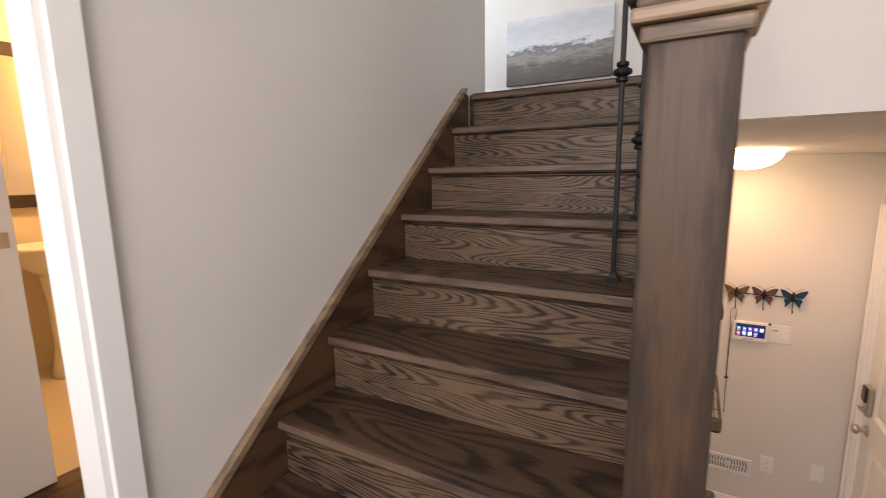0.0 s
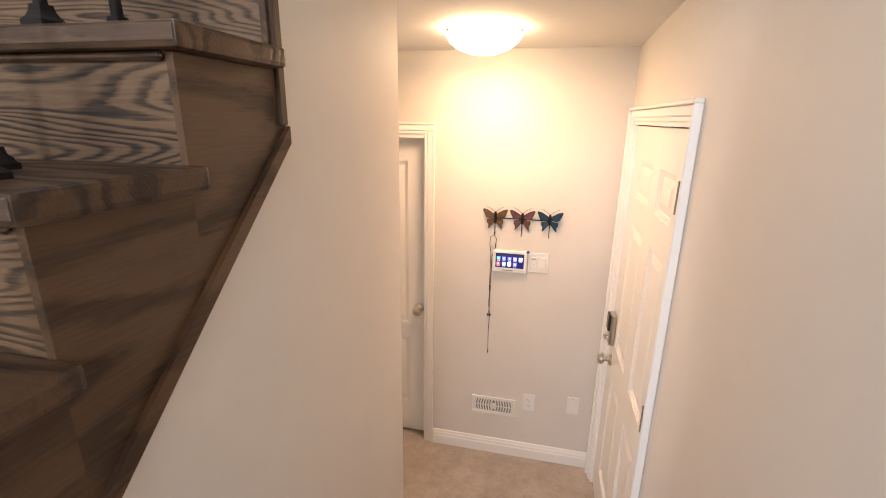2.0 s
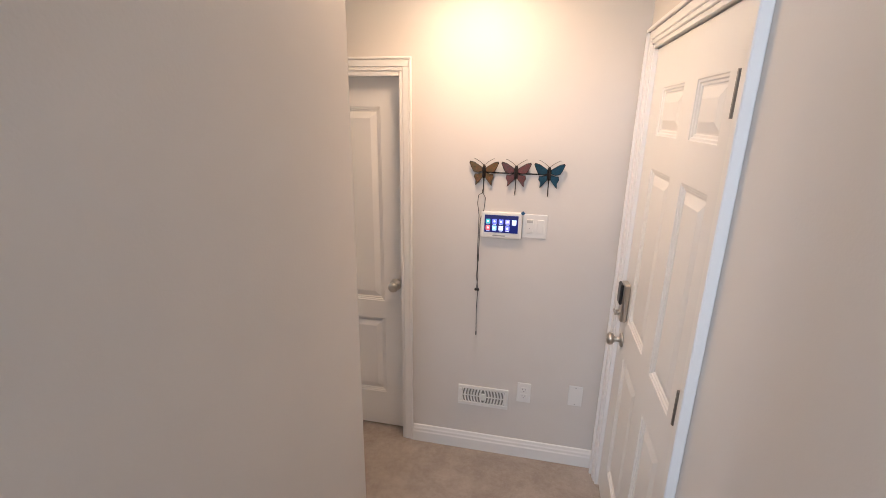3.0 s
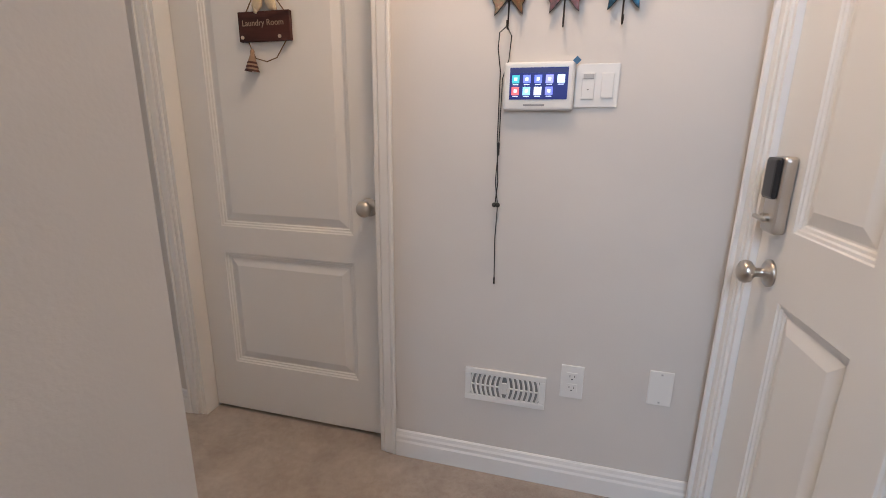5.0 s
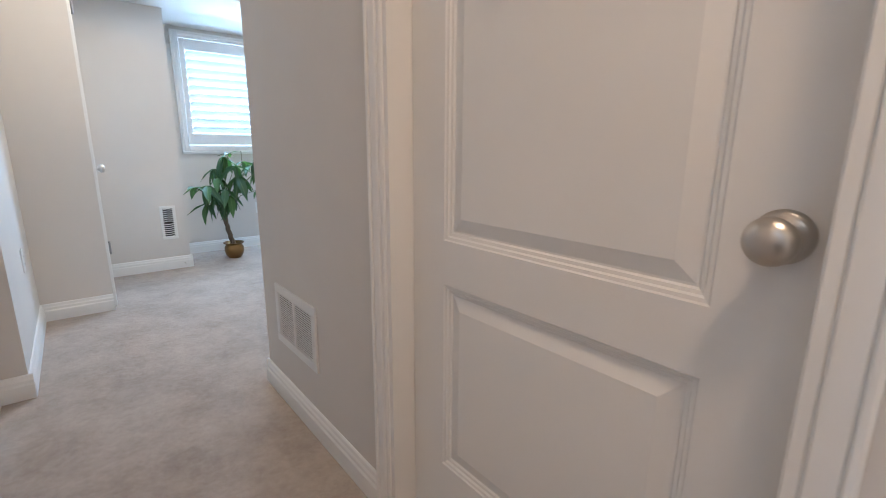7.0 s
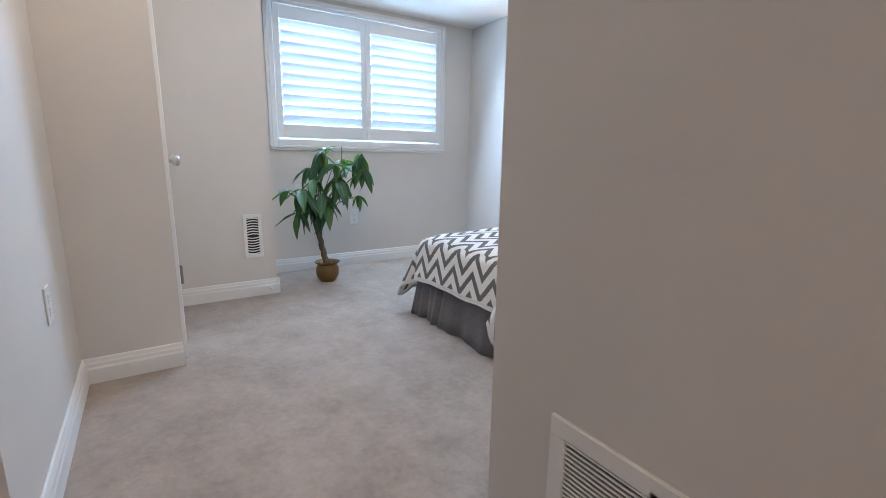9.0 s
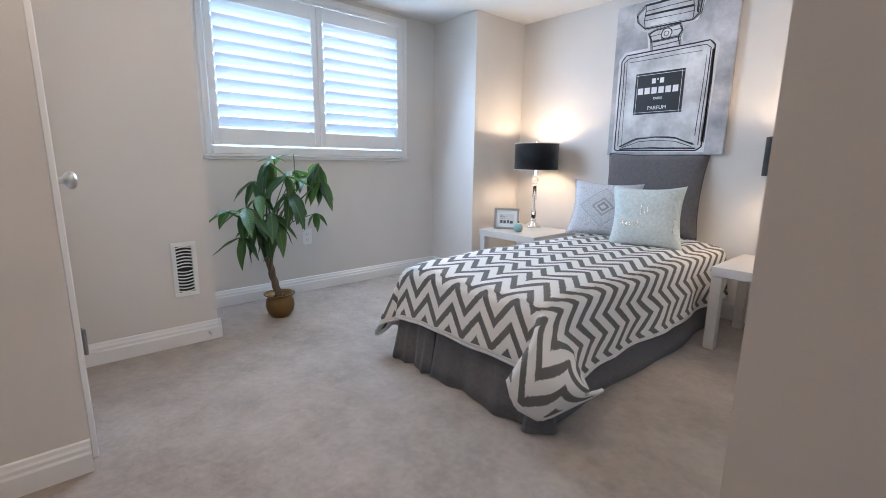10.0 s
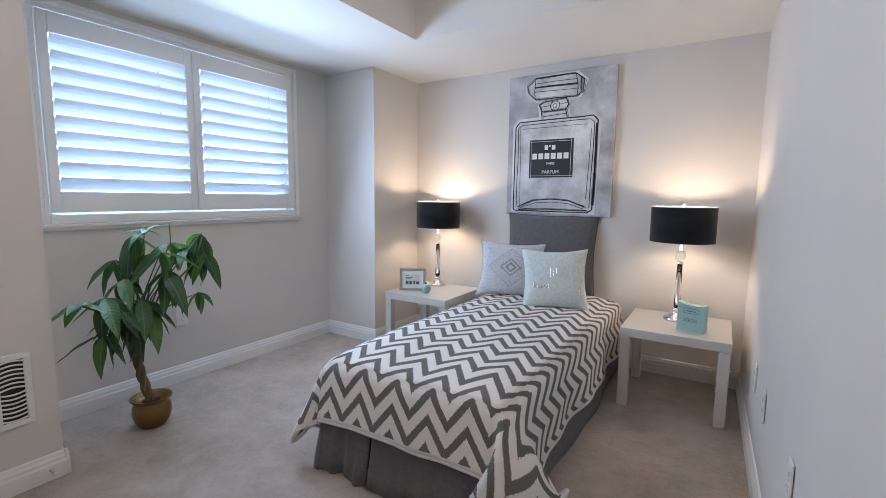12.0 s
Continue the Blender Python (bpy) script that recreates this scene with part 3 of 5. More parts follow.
for n in range(1, 10):
    y, z = NOSE1 + (n - 1) * RUN, LAND_Z + n * RISE
    wide = y < BULK_Y - 0.03
    xr = WELL_X1 + 0.036 if wide else WELL_X0
    back = min(y + RUN + 0.03, BULK_Y) if wide and y + RUN > BULK_Y else y + RUN + 0.03
    bm = bmesh.new()
    if n < 9:
        box(bm, LEFT_X + 0.024, xr, y, back, z - 0.034, z, bevel=0.008, seg=2)
        if wide and y + RUN > BULK_Y:
            box(bm, LEFT_X + 0.024, WELL_X0, back + 0.0005, y + RUN + 0.03, z - 0.034, z - 0.0005)
    else:
        box(bm, LEFT_X + 0.024, xr, y, y + 0.06, z - 0.034, z + 0.003, bevel=0.008, seg=2)
    tread = part("tread", bm, OAKX, stairs)
    part("worn_nosing", box(bmesh.new(), LEFT_X + 0.025, xr - 0.004, y - 0.0012, y + 0.004, z - 0.026, z - 0.005, bevel=0.001), WORN, tread, "paler worn nosing edge")
    rx = WELL_X1 - 0.008 if wide else WELL_X0
    part("riser", box(bmesh.new(), LEFT_X + 0.024, rx, y + 0.026, y + 0.046, z - RISE - 0.002, z - 0.034), OAKR, stairs)
    if wide:
        bm = bmesh.new()
        y1 = min(y + 0.026 + RUN, BULK_Y - 0.002)
        top = z - 0.0345
        lo0, lo1 = slope(y + 0.026) + 0.02, slope(y1) + 0.02
        prism(bm, [(y + 0.026, max(lo0, LAND_Z - 0.2)), (y1, lo1), (y1, top), (y + 0.026, top)], "x", WELL_X1 - 0.008, WELL_X1 + 0.004)
        part("side_panel", bm, OAKY, stairs, "oak side panel with slanting grain")
        part("cove_moulding", box(bmesh.new(), LEFT_X + 0.03, rx, y + 0.016, y + 0.026, z - 0.046, z - 0.0345, bevel=0.004), OAKX, stairs)
# slanting trim under the side and its upright end
bm = bmesh.new()
y0 = 0.40
prism(bm, [(y0, slope(y0)), (BULK_Y, slope(BULK_Y)), (BULK_Y, slope(BULK_Y) + 0.032), (y0, slope(y0) + 0.032)], "x", WELL_X1 - 0.006, WELL_X1 + 0.014)
part("slanting_trim", bm, OAKS, stairs)
part("end_trim", box(bmesh.new(), WELL_X1 - 0.004, WELL_X1 + 0.012, BULK_Y - 0.024, BULK_Y - 0.001, slope(BULK_Y) + 0.033, LAND_Z + 7 * RISE - 0.036, bevel=0.003), OAKZ, stairs)
part("wall_end_strip", box(bmesh.new(), WELL_X0 - 0.022, WELL_X0 - 0.001, BULK_Y - 0.012, BULK_Y + 0.02, LAND_Z + 7 * RISE + 0.001, LAND_Z + 8 * RISE + 0.04, bevel=0.003), OAKZ, stairs)
# skirt board on the wall
bm = bmesh.new()
def nose(y):
    return LAND_Z + RISE + RISE / RUN * (y - NOSE1)
ys, ye = 0.48, NOSE1 + 8 * RUN - 0.065
prism(bm, [(ys, LAND_Z), (ys, nose(ys) + 0.052), (ye, nose(ye) + 0.052), (ye + 0.03, nose(ye) + 0.04), (ye + 0.03, nose(ye) - 0.2), (ys + 0.4, LAND_Z)], "x", LEFT_X + 0.001, LEFT_X + 0.022)
part("skirt_board", bm, OAKS, stairs, "oak skirt board on the wall")
bm = bmesh.new()
prism(bm, [(ys, nose(ys) + 0.0525), (ys, nose(ys) + 0.08), (ye - 0.01, nose(ye - 0.01) + 0.08), (ye + 0.02, nose(ye) + 0.072), (ye, nose(ye) + 0.0525)], "x", LEFT_X + 0.001, LEFT_X + 0.028)
part("skirt_cap", bm, oak("oak_cap", "y", (0.27, 0.18, 0.11), (0.13, 0.085, 0.055), 6.0), stairs, "lighter worn oak cap of the skirt")

# newel post with a stepped cap
newel = thing("newel_post", 0.129, 0.590, LAND_Z, "square dark oak newel post with moulded cap", "newel post")
part("post", box(bmesh.new(), -0.0425, 0.0425, -0.056, 0.036, 0, 1.39, bevel=0.004, seg=2), OAKZ, newel)
CAPOAK = oak("oak_cap_newel", "x", (0.22, 0.145, 0.09), (0.07, 0.048, 0.035), 8.0)
for g, z0, z1 in ((0.007, 1.375, 1.392), (0.016, 1.3925, 1.408), (0.011, 1.4085, 1.418), (0.022, 1.4185, 1.44)):
    part("cap_moulding", box(bmesh.new(), -0.0425 - g, 0.0425 + g, -0.056 - g, 0.036 + g, z0, z1, bevel=0.004, seg=2), CAPOAK, newel, "moulded oak cap")

# handrail and iron balusters
rail = thing("handrail", 0, 0, 0, "dark oak handrail above iron balusters", "handrail")
bm = bmesh.new()
tube(bm, [(x, y, nose(y) + 0.885) for x, y in ((0.125, 0.66), (0.14, 0.8), (0.14, 1.15), (0.105, 1.32), (0.02, 1.42), (-0.03, 1.5), (-0.01, 1.6), (0.03, 1.77))], 0.032, 12)
part("rail", bm, OAKY, rail, "", True)


def baluster(h, collars):
    ob = thing("baluster", 0, 0, 0, "black wrought iron baluster with stepped collars", "baluster", "balusters of the staircase")
    part("bar", box(bmesh.new(), -0.0068, 0.0068, -0.0068, 0.0068, 0, h, bevel=0.002), IRON, ob)
    part("shoe", lathe(bmesh.new(), [(0.0, 0), (0.026, 0), (0.026, 0.007), (0.019, 0.013), (0.015, 0.02), (0.0135, 0.028), (0.0, 0.028)], 4, pose(0, 0, 0, 0, 0, 45)), IRON, ob, "square iron shoe")
    for c in collars:
        part("collar", lathe(bmesh.new(), [(0.0, -0.028), (0.0135, -0.028), (0.0175, -0.025), (0.0175, -0.017), (0.013, -0.014), (0.018, -0.01), (0.0255, -0.006), (0.027, 0.0), (0.0255, 0.006), (0.018, 0.01), (0.013, 0.014), (0.0175, 0.017), (0.0175, 0.025), (0.0135, 0.028), (0.0, 0.028)], 18, pose(0, 0, c)), IRON, ob, "stepped iron collar")
    return ob


# the railing runs straight up from the newel, then swings in towards the steps
ROW = [(0.145, 0.705, 2), (0.14, 0.832, 3), (0.14, 0.94, 3), (0.143, 1.046, 4), (0.14, 1.152, 4), (0.105, 1.32, 5), (0.018, 1.39, 5), (-0.065, 1.44, 5), (-0.015, 1.515, 6), (0.02, 1.6, 6), (-0.03, 1.755, 7)]
for i, (x, y, n) in enumerate(ROW):
    z = LAND_Z + n * RISE
    b = baluster(nose(y) + 0.86 - z + 0.004, [nose(y) + k - z for k in ((0.22, 0.69), (0.47,))[i % 2]])
    b.matrix_world = pose(x, y, z)
endp = thing("rail_end_post", 0.055, BULK_Y - 0.02, LAND_Z + 7 * RISE, "flat black iron post at the end of the railing", "post")
part("bar", box(bmesh.new(), -0.014, 0.012, -0.008, 0.008, 0, 0.9, bevel=0.002), IRON, endp)

# steps down to the lower hall
down = thing("lower_steps", 0, 0, 0, "dark oak steps down to the lower hall", "steps", kind="structure")
DR = LAND_Z / 6
for i in range(1, 6):
    y = 0.6 + (i - 1) * 0.25
    part("step", box(bmesh.new(), WELL_X1, RIGHT_X, y, y + 0.2505, 0 if i > 4 else max(0, LAND_Z - DR * i - 0.4), LAND_Z - DR * i), OAKX, down)
part("riser", box(bmesh.new(), WELL_X1, RIGHT_X, 1.8505, 1.87, -0.01, DR - 0.001), OAKR, down)
structure("floor_under_steps", boxes((WELL_X0, 1.2, 0.3, 1.85, -0.12, -0.004)), DARK, "closed underside below the steps", "floor")

# painting upstairs
art2 = thing("snow_painting", -0.845, 3.572, 3.318, "unframed canvas of pale clouds over grey snowy woods", "painting")


def landscape_material():
    m = mat("landscape_paint", (0.5, 0.5, 0.5), 0.7)
    v = coords(m)
    sep = node(m, "ShaderNodeSeparateXYZ")
    link(m, v, sep.inputs[0])
    warp = noise_tex(m, coords(m, (3.0, 1, 10.0)), 2.2, 9, 0.72)
    h = math_node(m, 'ADD', math_node(m, 'MULTIPLY', sep.outputs["Z"], 1.55), 0.5)
    h = math_node(m, 'ADD', h, math_node(m, 'MULTIPLY', math_node(m, 'SUBTRACT', warp, 0.5), 0.5))
    link(m, ramp(m, h, [(0.0, (0.06, 0.055, 0.05)), (0.3, (0.13, 0.115, 0.1)), (0.44, (0.3, 0.28, 0.26)), (0.50, (0.16, 0.16, 0.17)), (0.56, (0.62, 0.63, 0.65)), (0.78, (0.5, 0.51, 0.54)), (1.0, (0.72, 0.72, 0.73))]), bsdf(m).inputs["Base Color"])
    bump(m, noise_tex(m, v, 60.0, 3), 0.3, 0.004)
    return m


part("canvas", box(bmesh.new(), -0.405, 0.405, 0, 0.012, -0.245, 0.245, bevel=0.004), landscape_material(), art2)
for a, b, c, d in ((-0.4, 0.4, 0.205, 0.24), (-0.4, 0.4, -0.24, -0.205), (-0.4, -0.365, -0.205, 0.205), (0.365, 0.4, -0.205, 0.205)):
    part("stretcher_bar", box(bmesh.new(), a, b, 0.0125, 0.027, c, d), OAKX, art2)

# ---- washroom seen from the landing ----
TILE = paint("cream_tile", (0.62, 0.52, 0.4), 0.25, 0.08, 30.0, 0.05)
BATHW = paint("cream_wall", (0.68, 0.58, 0.44), 0.5)
casing("trim_washroom_opening", "y", LEFT_X, 1, -0.42, 0.412, 3.2, 0.06, "flat white casing of the opening beside the stairs", flat=True)
structure("door_frame_washroom", boxes((LEFT_X - 0.105, LEFT_X - 0.001, 0.4, 0.414, LAND_Z, 3.2), (LEFT_X - 0.105, LEFT_X - 0.001, -0.422, -0.405, LAND_Z, 3.2), (LEFT_X - 0.105, LEFT_X - 0.001, -0.405, 0.4, 3.185, 3.201)), TRIM, "white frame of the opening", "door frame")
structure("wall_lobby", boxes((-2.2, -2.1, -1.65, -0.15, LAND_Z, TALL), (-2.2, -2.1, 0.69, 1.6, 3.3, TALL), (-2.1, LEFT_X - 0.1, 1.5, 1.6, LAND_Z, TALL)), WALL, "off-white lobby wall", "wall")
jamb2 = thing("washroom_door", -2.1, 0.69, LAND_Z, "white washroom door edge with a strike plate, standing open", "door", kind="structure")
part("leaf", box(bmesh.new(), -0.045, 0.0, -0.83, 0.0, 0.012, 2.1, bevel=0.002), TRIM, jamb2)
part("latch_plate", box(bmesh.new(), -0.004, 0.002, -0.06, -0.02, 1.0, 1.06, bevel=0.001), NICKEL, jamb2, "small nickel latch plate")
structure("floor_lobby", boxes((-2.15, LEFT_X - 0.1, 0.383, 1.6, LAND_Z - 0.25, LAND_Z)), OAKS, "dark oak lobby floor", "floor")
structure("floor_washroom", boxes((-3.6, -2.15, -0.2, 1.6, LAND_Z + 0.001, LAND_Z + 0.006)), TILE, "cream tile washroom floor", "floor")
structure("wall_washroom", boxes((-3.7, -3.6, -1.65, 1.9, LAND_Z, TALL), (-3.6, -2.1, 1.6, 1.7, LAND_Z, TALL)), BATHW, "cream washroom wall", "wall")
mir = thing("wall_mirror", -3.585, 1.3, 2.72, "mirror in a dark brown wooden frame", "mirror")
part("glass", box(bmesh.new(), -0.008, 0.008, -0.42, 0.42, -0.42, 0.42), mat("mirror_silver", (0.85, 0.83, 0.8), 0.03, 1.0), mir)
for a, b, c, d in ((-0.5, 0.5, 0.42, 0.5), (-0.5, 0.5, -0.5, -0.42), (-0.5, -0.42, -0.42, 0.42), (0.42, 0.5, -0.42, 0.42)):
    part("frame_rail", box(bmesh.new(), -0.01, 0.022, a, b, c, d, bevel=0.004), mat("dark_walnut", (0.04, 0.025, 0.016), 0.4), mir)
sink = thing("pedestal_sink", -3.35, 1.25, LAND_Z + 0.006, "white ceramic pedestal sink", "sink")
CERAMIC = mat("white_ceramic", (0.8, 0.77, 0.7), 0.12)
part("basin", lathe(bmesh.new(), [(0.0, 0.66), (0.1, 0.66), (0.2, 0.74), (0.24, 0.83), (0.245, 0.85), (0.225, 0.85), (0.18, 0.76), (0.0, 0.72)], 28), CERAMIC, sink, "", True)
part("pedestal", lathe(bmesh.new(), [(0.0, 0), (0.12, 0), (0.11, 0.03), (0.08, 0.2), (0.085, 0.5), (0.1, 0.66), (0.0, 0.66)], 20), CERAMIC, sink, "", True)

# ---- lower hall fittings ----
light = thing("ceiling_light", 0.38, 3.05, 2.495, "flush ceiling light with lit frosted glass dome", "ceiling light")
part("pan", lathe(bmesh.new(), [(0.0, 0.0), (0.092, 0.0), (0.095, -0.012), (0.085, -0.022), (0.0, -0.022)], 32), NICKEL, light, "", True)
part("dome", lathe(bmesh.new(), [(0.168, -0.018), (0.166, -0.028), (0.148, -0.058), (0.11, -0.086), (0.058, -0.104), (0.0, -0.11)], 40), DOME, light, "frosted glass dome, lit", True)
for a in (100, 220, 340):
    part("clip", lathe(bmesh.new(), [(0, 0), (0.007, 0.0), (0.007, 0.012), (0.0, 0.015)], 10, pose(0.168 * math.cos(radians(a)), 0.168 * math.sin(radians(a)), -0.024, 90, 0, a + 90)), NICKEL, light, "small nickel retaining screw", True)
# second fixture, added out of view for the assumed ceiling bulb
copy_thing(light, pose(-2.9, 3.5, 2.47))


def butterfly(parent, x, z, hue, dark):
    m = mat("enamel_wing", hue, 0.35, 0.55)
    v = coords(m)
    link(m, ramp(m, noise_tex(m, v, 62.0, 5, 0.7), [(0.3, dark), (0.46, hue), (0.58, scaled((hue[0] * 1.3, hue[1] * 0.75, hue[2] * 0.8), 0.9)), (0.72, scaled(hue, 2.4))]), bsdf(m).inputs["Base Color"])
    bump(m, noise_tex(m, v, 90.0, 2), 0.4, 0.004)
    rim = mat("wing_rim", (0.03, 0.022, 0.018), 0.45, 0.5)
    bf = part("butterfly", lathe(bmesh.new(), [(0, -0.032), (0.0055, -0.026), (0.0075, 0.0), (0.0065, 0.018), (0.008, 0.026), (0.005, 0.034), (0, 0.036)], 10, pose(x, -0.014, z)), rim, parent, "enamelled metal butterfly hook", True)
    fore = [(0.006, 0.002), (0.03, -0.004), (0.05, 0.002), (0.06, 0.02), (0.07, 0.044), (0.066, 0.052), (0.045, 0.046), (0.02, 0.03), (0.006, 0.02)]
    hind = [(0.006, -0.0015), (0.03, -0.0075), (0.044, -0.008), (0.047, -0.024), (0.038, -0.04), (0.04, -0.064), (0.032, -0.058), (0.014, -0.036), (0.006, -0.026)]
    for s in (-1, 1):
        for outline in (fore, hind):
            def wing(k, y0, y1, mt, nm):
                cx = sum(p[0] for p in outline) / len(outline)
                cz = sum(p[1] for p in outline) / len(outline)
                pts = [(x + s * (cx + (px - cx) * k), z + cz + (pz - cz) * k) for px, pz in outline]
                b2 = bmesh.new()
                prism(b2, pts, "y", y0, y1)
                for vv in b2.verts:
                    vv.co.y -= 0.16 * abs(vv.co.x - x)
                return part(nm, b2, mt, bf)
            wing(1.0, -0.012, -0.009, rim, "wing_rim")
            wing(0.88, -0.0145, -0.0122, m, "wing")
        part("antenna", tube(bmesh.new(), [(x + s * 0.002, -0.014, z + 0.034), (x + s * 0.018, -0.02, z + 0.048), (x + s * 0.044, -0.024, z + 0.064), (x + s * 0.049, -0.024, z + 0.064)], 0.0011, 6), rim, bf)
    part("hook", tube(bmesh.new(), [(x, -0.012, z - 0.03), (x, -0.014, z - 0.085), (x, -0.024, z - 0.1), (x, -0.036, z - 0.092), (x, -0.036, z - 0.08)], 0.0024, 8), rim, bf)
    return bf


hooks = thing("butterfly_hook_rack", 0.573, END_Y, 1.585, "row of three enamelled metal butterfly coat hooks", "hook rack")
part("back_bar", tube(bmesh.new(), [(-0.15, -0.006, -0.002), (0.15, -0.006, -0.002)], 0.003, 8), IRON, hooks)
butterfly(hooks, -0.151, 0, (0.17, 0.12, 0.055), (0.06, 0.045, 0.022))
butterfly(hooks, 0.0, 0, (0.16, 0.088, 0.085), (0.055, 0.035, 0.032))
butterfly(hooks, 0.151, 0, (0.018, 0.08, 0.125), (0.01, 0.03, 0.045))

cordob = thing("hanging_earphones", 0.418, END_Y, 1.475, "thin black earphone cord hanging from a hook", "earphones")
part("cord_loop", tube(bmesh.new(), [(0.004, -0.034, 0.015), (-0.016, -0.03, 0.0), (-0.02, -0.02, -0.04), (-0.012, -0.012, -0.1), (-0.013, -0.01, -0.3), (-0.006, -0.01, -0.42), (-0.012, -0.01, -0.49)], 0.0016, 6), CORD, cordob)
part("cord_long", tube(bmesh.new(), [(0.004, -0.034, 0.015), (0.018, -0.03, -0.01), (0.012, -0.02, -0.07), (-0.005, -0.012, -0.12), (-0.008, -0.008, -0.3), (-0.014, -0.008, -0.42), (-0.004, -0.008, -0.49), (-0.008, -0.008, -0.6), (-0.005, -0.008, -0.728)], 0.0016, 6), CORD, cordob)
for x in (-0.014, -0.003):
    part("earbud", lathe(bmesh.new(), [(0, -0.007), (0.006, -0.005), (0.0075, 0.0), (0.005, 0.006), (0, 0.008)], 12, pose(x, -0.013, -0.49, 70)), CORD, cordob, "", True)
part("inline_remote", box(bmesh.new(), -0.011, -0.005, -0.014, -0.008, -0.34, -0.3, bevel=0.002), CORD, cordob)
part("plug", tube(bmesh.new(), [(-0.005, -0.008, -0.728), (-0.005, -0.008, -0.75)], 0.0028, 8), CORD, cordob)

# alarm touch panel
SCREEN = glow("screen_blue", (0.005, 0.01, 0.11), 0.4)
alarm = thing("alarm_panel", 0.517, END_Y, 1.332, "white alarm keypad with a lit blue icon screen", "alarm panel")
part("housing", box(bmesh.new(), -0.099, 0.099, -0.024, 0, -0.066, 0.066, bevel=0.01, seg=3), PLASTIC, alarm)
scr = part("screen", box(bmesh.new(), -0.081, 0.081, -0.0255, -0.0235, -0.036, 0.05), SCREEN, alarm, "lit dark blue touch screen")
part("screen_header", box(bmesh.new(), -0.079, 0.079, -0.0262, -0.0256, 0.036, 0.048), glow("screen_dark", (0.01, 0.012, 0.06), 0.7), scr)
ICONS = [(0.06, 0.4, 0.42), (0.16, 0.2, 0.85), (0.14, 0.18, 0.85), (0.3, 0.3, 0.95), (0.65, 0.8, 0.95), (0.8, 0.12, 0.12), (0.3, 0.65, 0.95), (0.8, 0.85, 0.95), (0.18, 0.2, 0.8)]
for i, c in enumerate(ICONS):
    cx, cz = -0.064 + 0.0315 * (i % 5), (0.019 if i < 5 else -0.013)
    part("icon", box(bmesh.new(), cx - 0.0105, cx + 0.0105, -0.0268, -0.0256, cz - 0.011, cz + 0.011, bevel=0.0005), glow("icon_glow", c, 0.6), scr)
    part("icon_caption", box(bmesh.new(), cx - 0.008, cx + 0.008, -0.0264, -0.0256, cz - 0.0155, cz - 0.0135), glow("caption_glow", (0.6, 0.65, 0.9), 0.7), scr)
    part("icon_mark", box(bmesh.new(), cx - 0.004, cx + 0.004, -0.0274, -0.0268, cz - 0.004, cz + 0.004), glow("mark_glow", (0.75, 0.8, 1.0), 0.9), scr)
part("speaker_slot", box(bmesh.new(), -0.04, 0.02, -0.0246, -0.0238, -0.054, -0.049), mat("slot_grey", (0.3, 0.3, 0.3), 0.5), alarm)
part("corner_tag", box(bmesh.new(), -0.008, 0.008, -0.026, -0.0245, -0.008, 0.008), mat("blue_tag", (0.03, 0.12, 0.25), 0.4), alarm, "small blue sticker").matrix_basis = pose(0.101, -0.001, 0.066, 0, 45, 0)


def wall_plate(name, x, z, w, h, label, category, m=None, parts=()):
    ob = thing(name, 0, 0, 0, label, category)
    ob.matrix_world = m if m is not None else pose(x, END_Y, z)
    part("plate", box(bmesh.new(), -w / 2, w / 2, -0.006, 0, -h / 2, h / 2, bevel=0.003, seg=2), PLASTIC, ob)
    for nm, x0, x1, z0, z1, d, mt in parts:
        part(nm, box(bmesh.new(), x0, x1, -0.006 - d, -0.0055, z0, z1, bevel=min(0.0012, d / 3)), mt, ob)
    return ob


SLOT = mat("socket_slot", (0.04, 0.04, 0.04), 0.6)
GREYP = mat("grey_plastic", (0.45, 0.45, 0.44), 0.4)
wall_plate("light_switch", 0.676, 1.333, 0.117, 0.117, "double switch plate with motion sensor and rocker", "switch", parts=(
    ("sensor_body", -0.04, -0.006, -0.036, 0.034, 0.004, PLASTIC), ("sensor_lens", -0.037, -0.009, 0.018, 0.031, 0.006, GREYP), ("rocker", 0.012, 0.044, -0.033, 0.033, 0.004, PLASTIC), ("sensor_button", -0.026, -0.02, -0.012, -0.009, 0.0048, SLOT)))


def outlet(m, label="white duplex wall outlet"):
    rows = []
    for c in (0.02, -0.02):
        rows += [("socket", -0.017, 0.017, c - 0.0145, c + 0.0145, 0.002, PLASTIC), ("slot", -0.009, -0.006, c - 0.002, c + 0.007, 0.0024, SLOT), ("slot", 0.006, 0.009, c - 0.002, c + 0.007, 0.0024, SLOT), ("slot", -0.003, 0.003, c - 0.011, c - 0.006, 0.0024, SLOT)]
    return wall_plate("wall_outlet", 0, 0, 0.072, 0.117, label, "outlet", m, rows)


outlet(pose(0.685, END_Y, 0.409))
wall_plate("blank_wall_plate", 0.952, 0.43, 0.071, 0.117, "blank white wall plate with two screws", "wall plate", parts=(("screw", -0.003, 0.003, 0.045, 0.051, 0.0012, GREYP), ("screw", -0.003, 0.003, -0.051, -0.045, 0.0012, GREYP)))


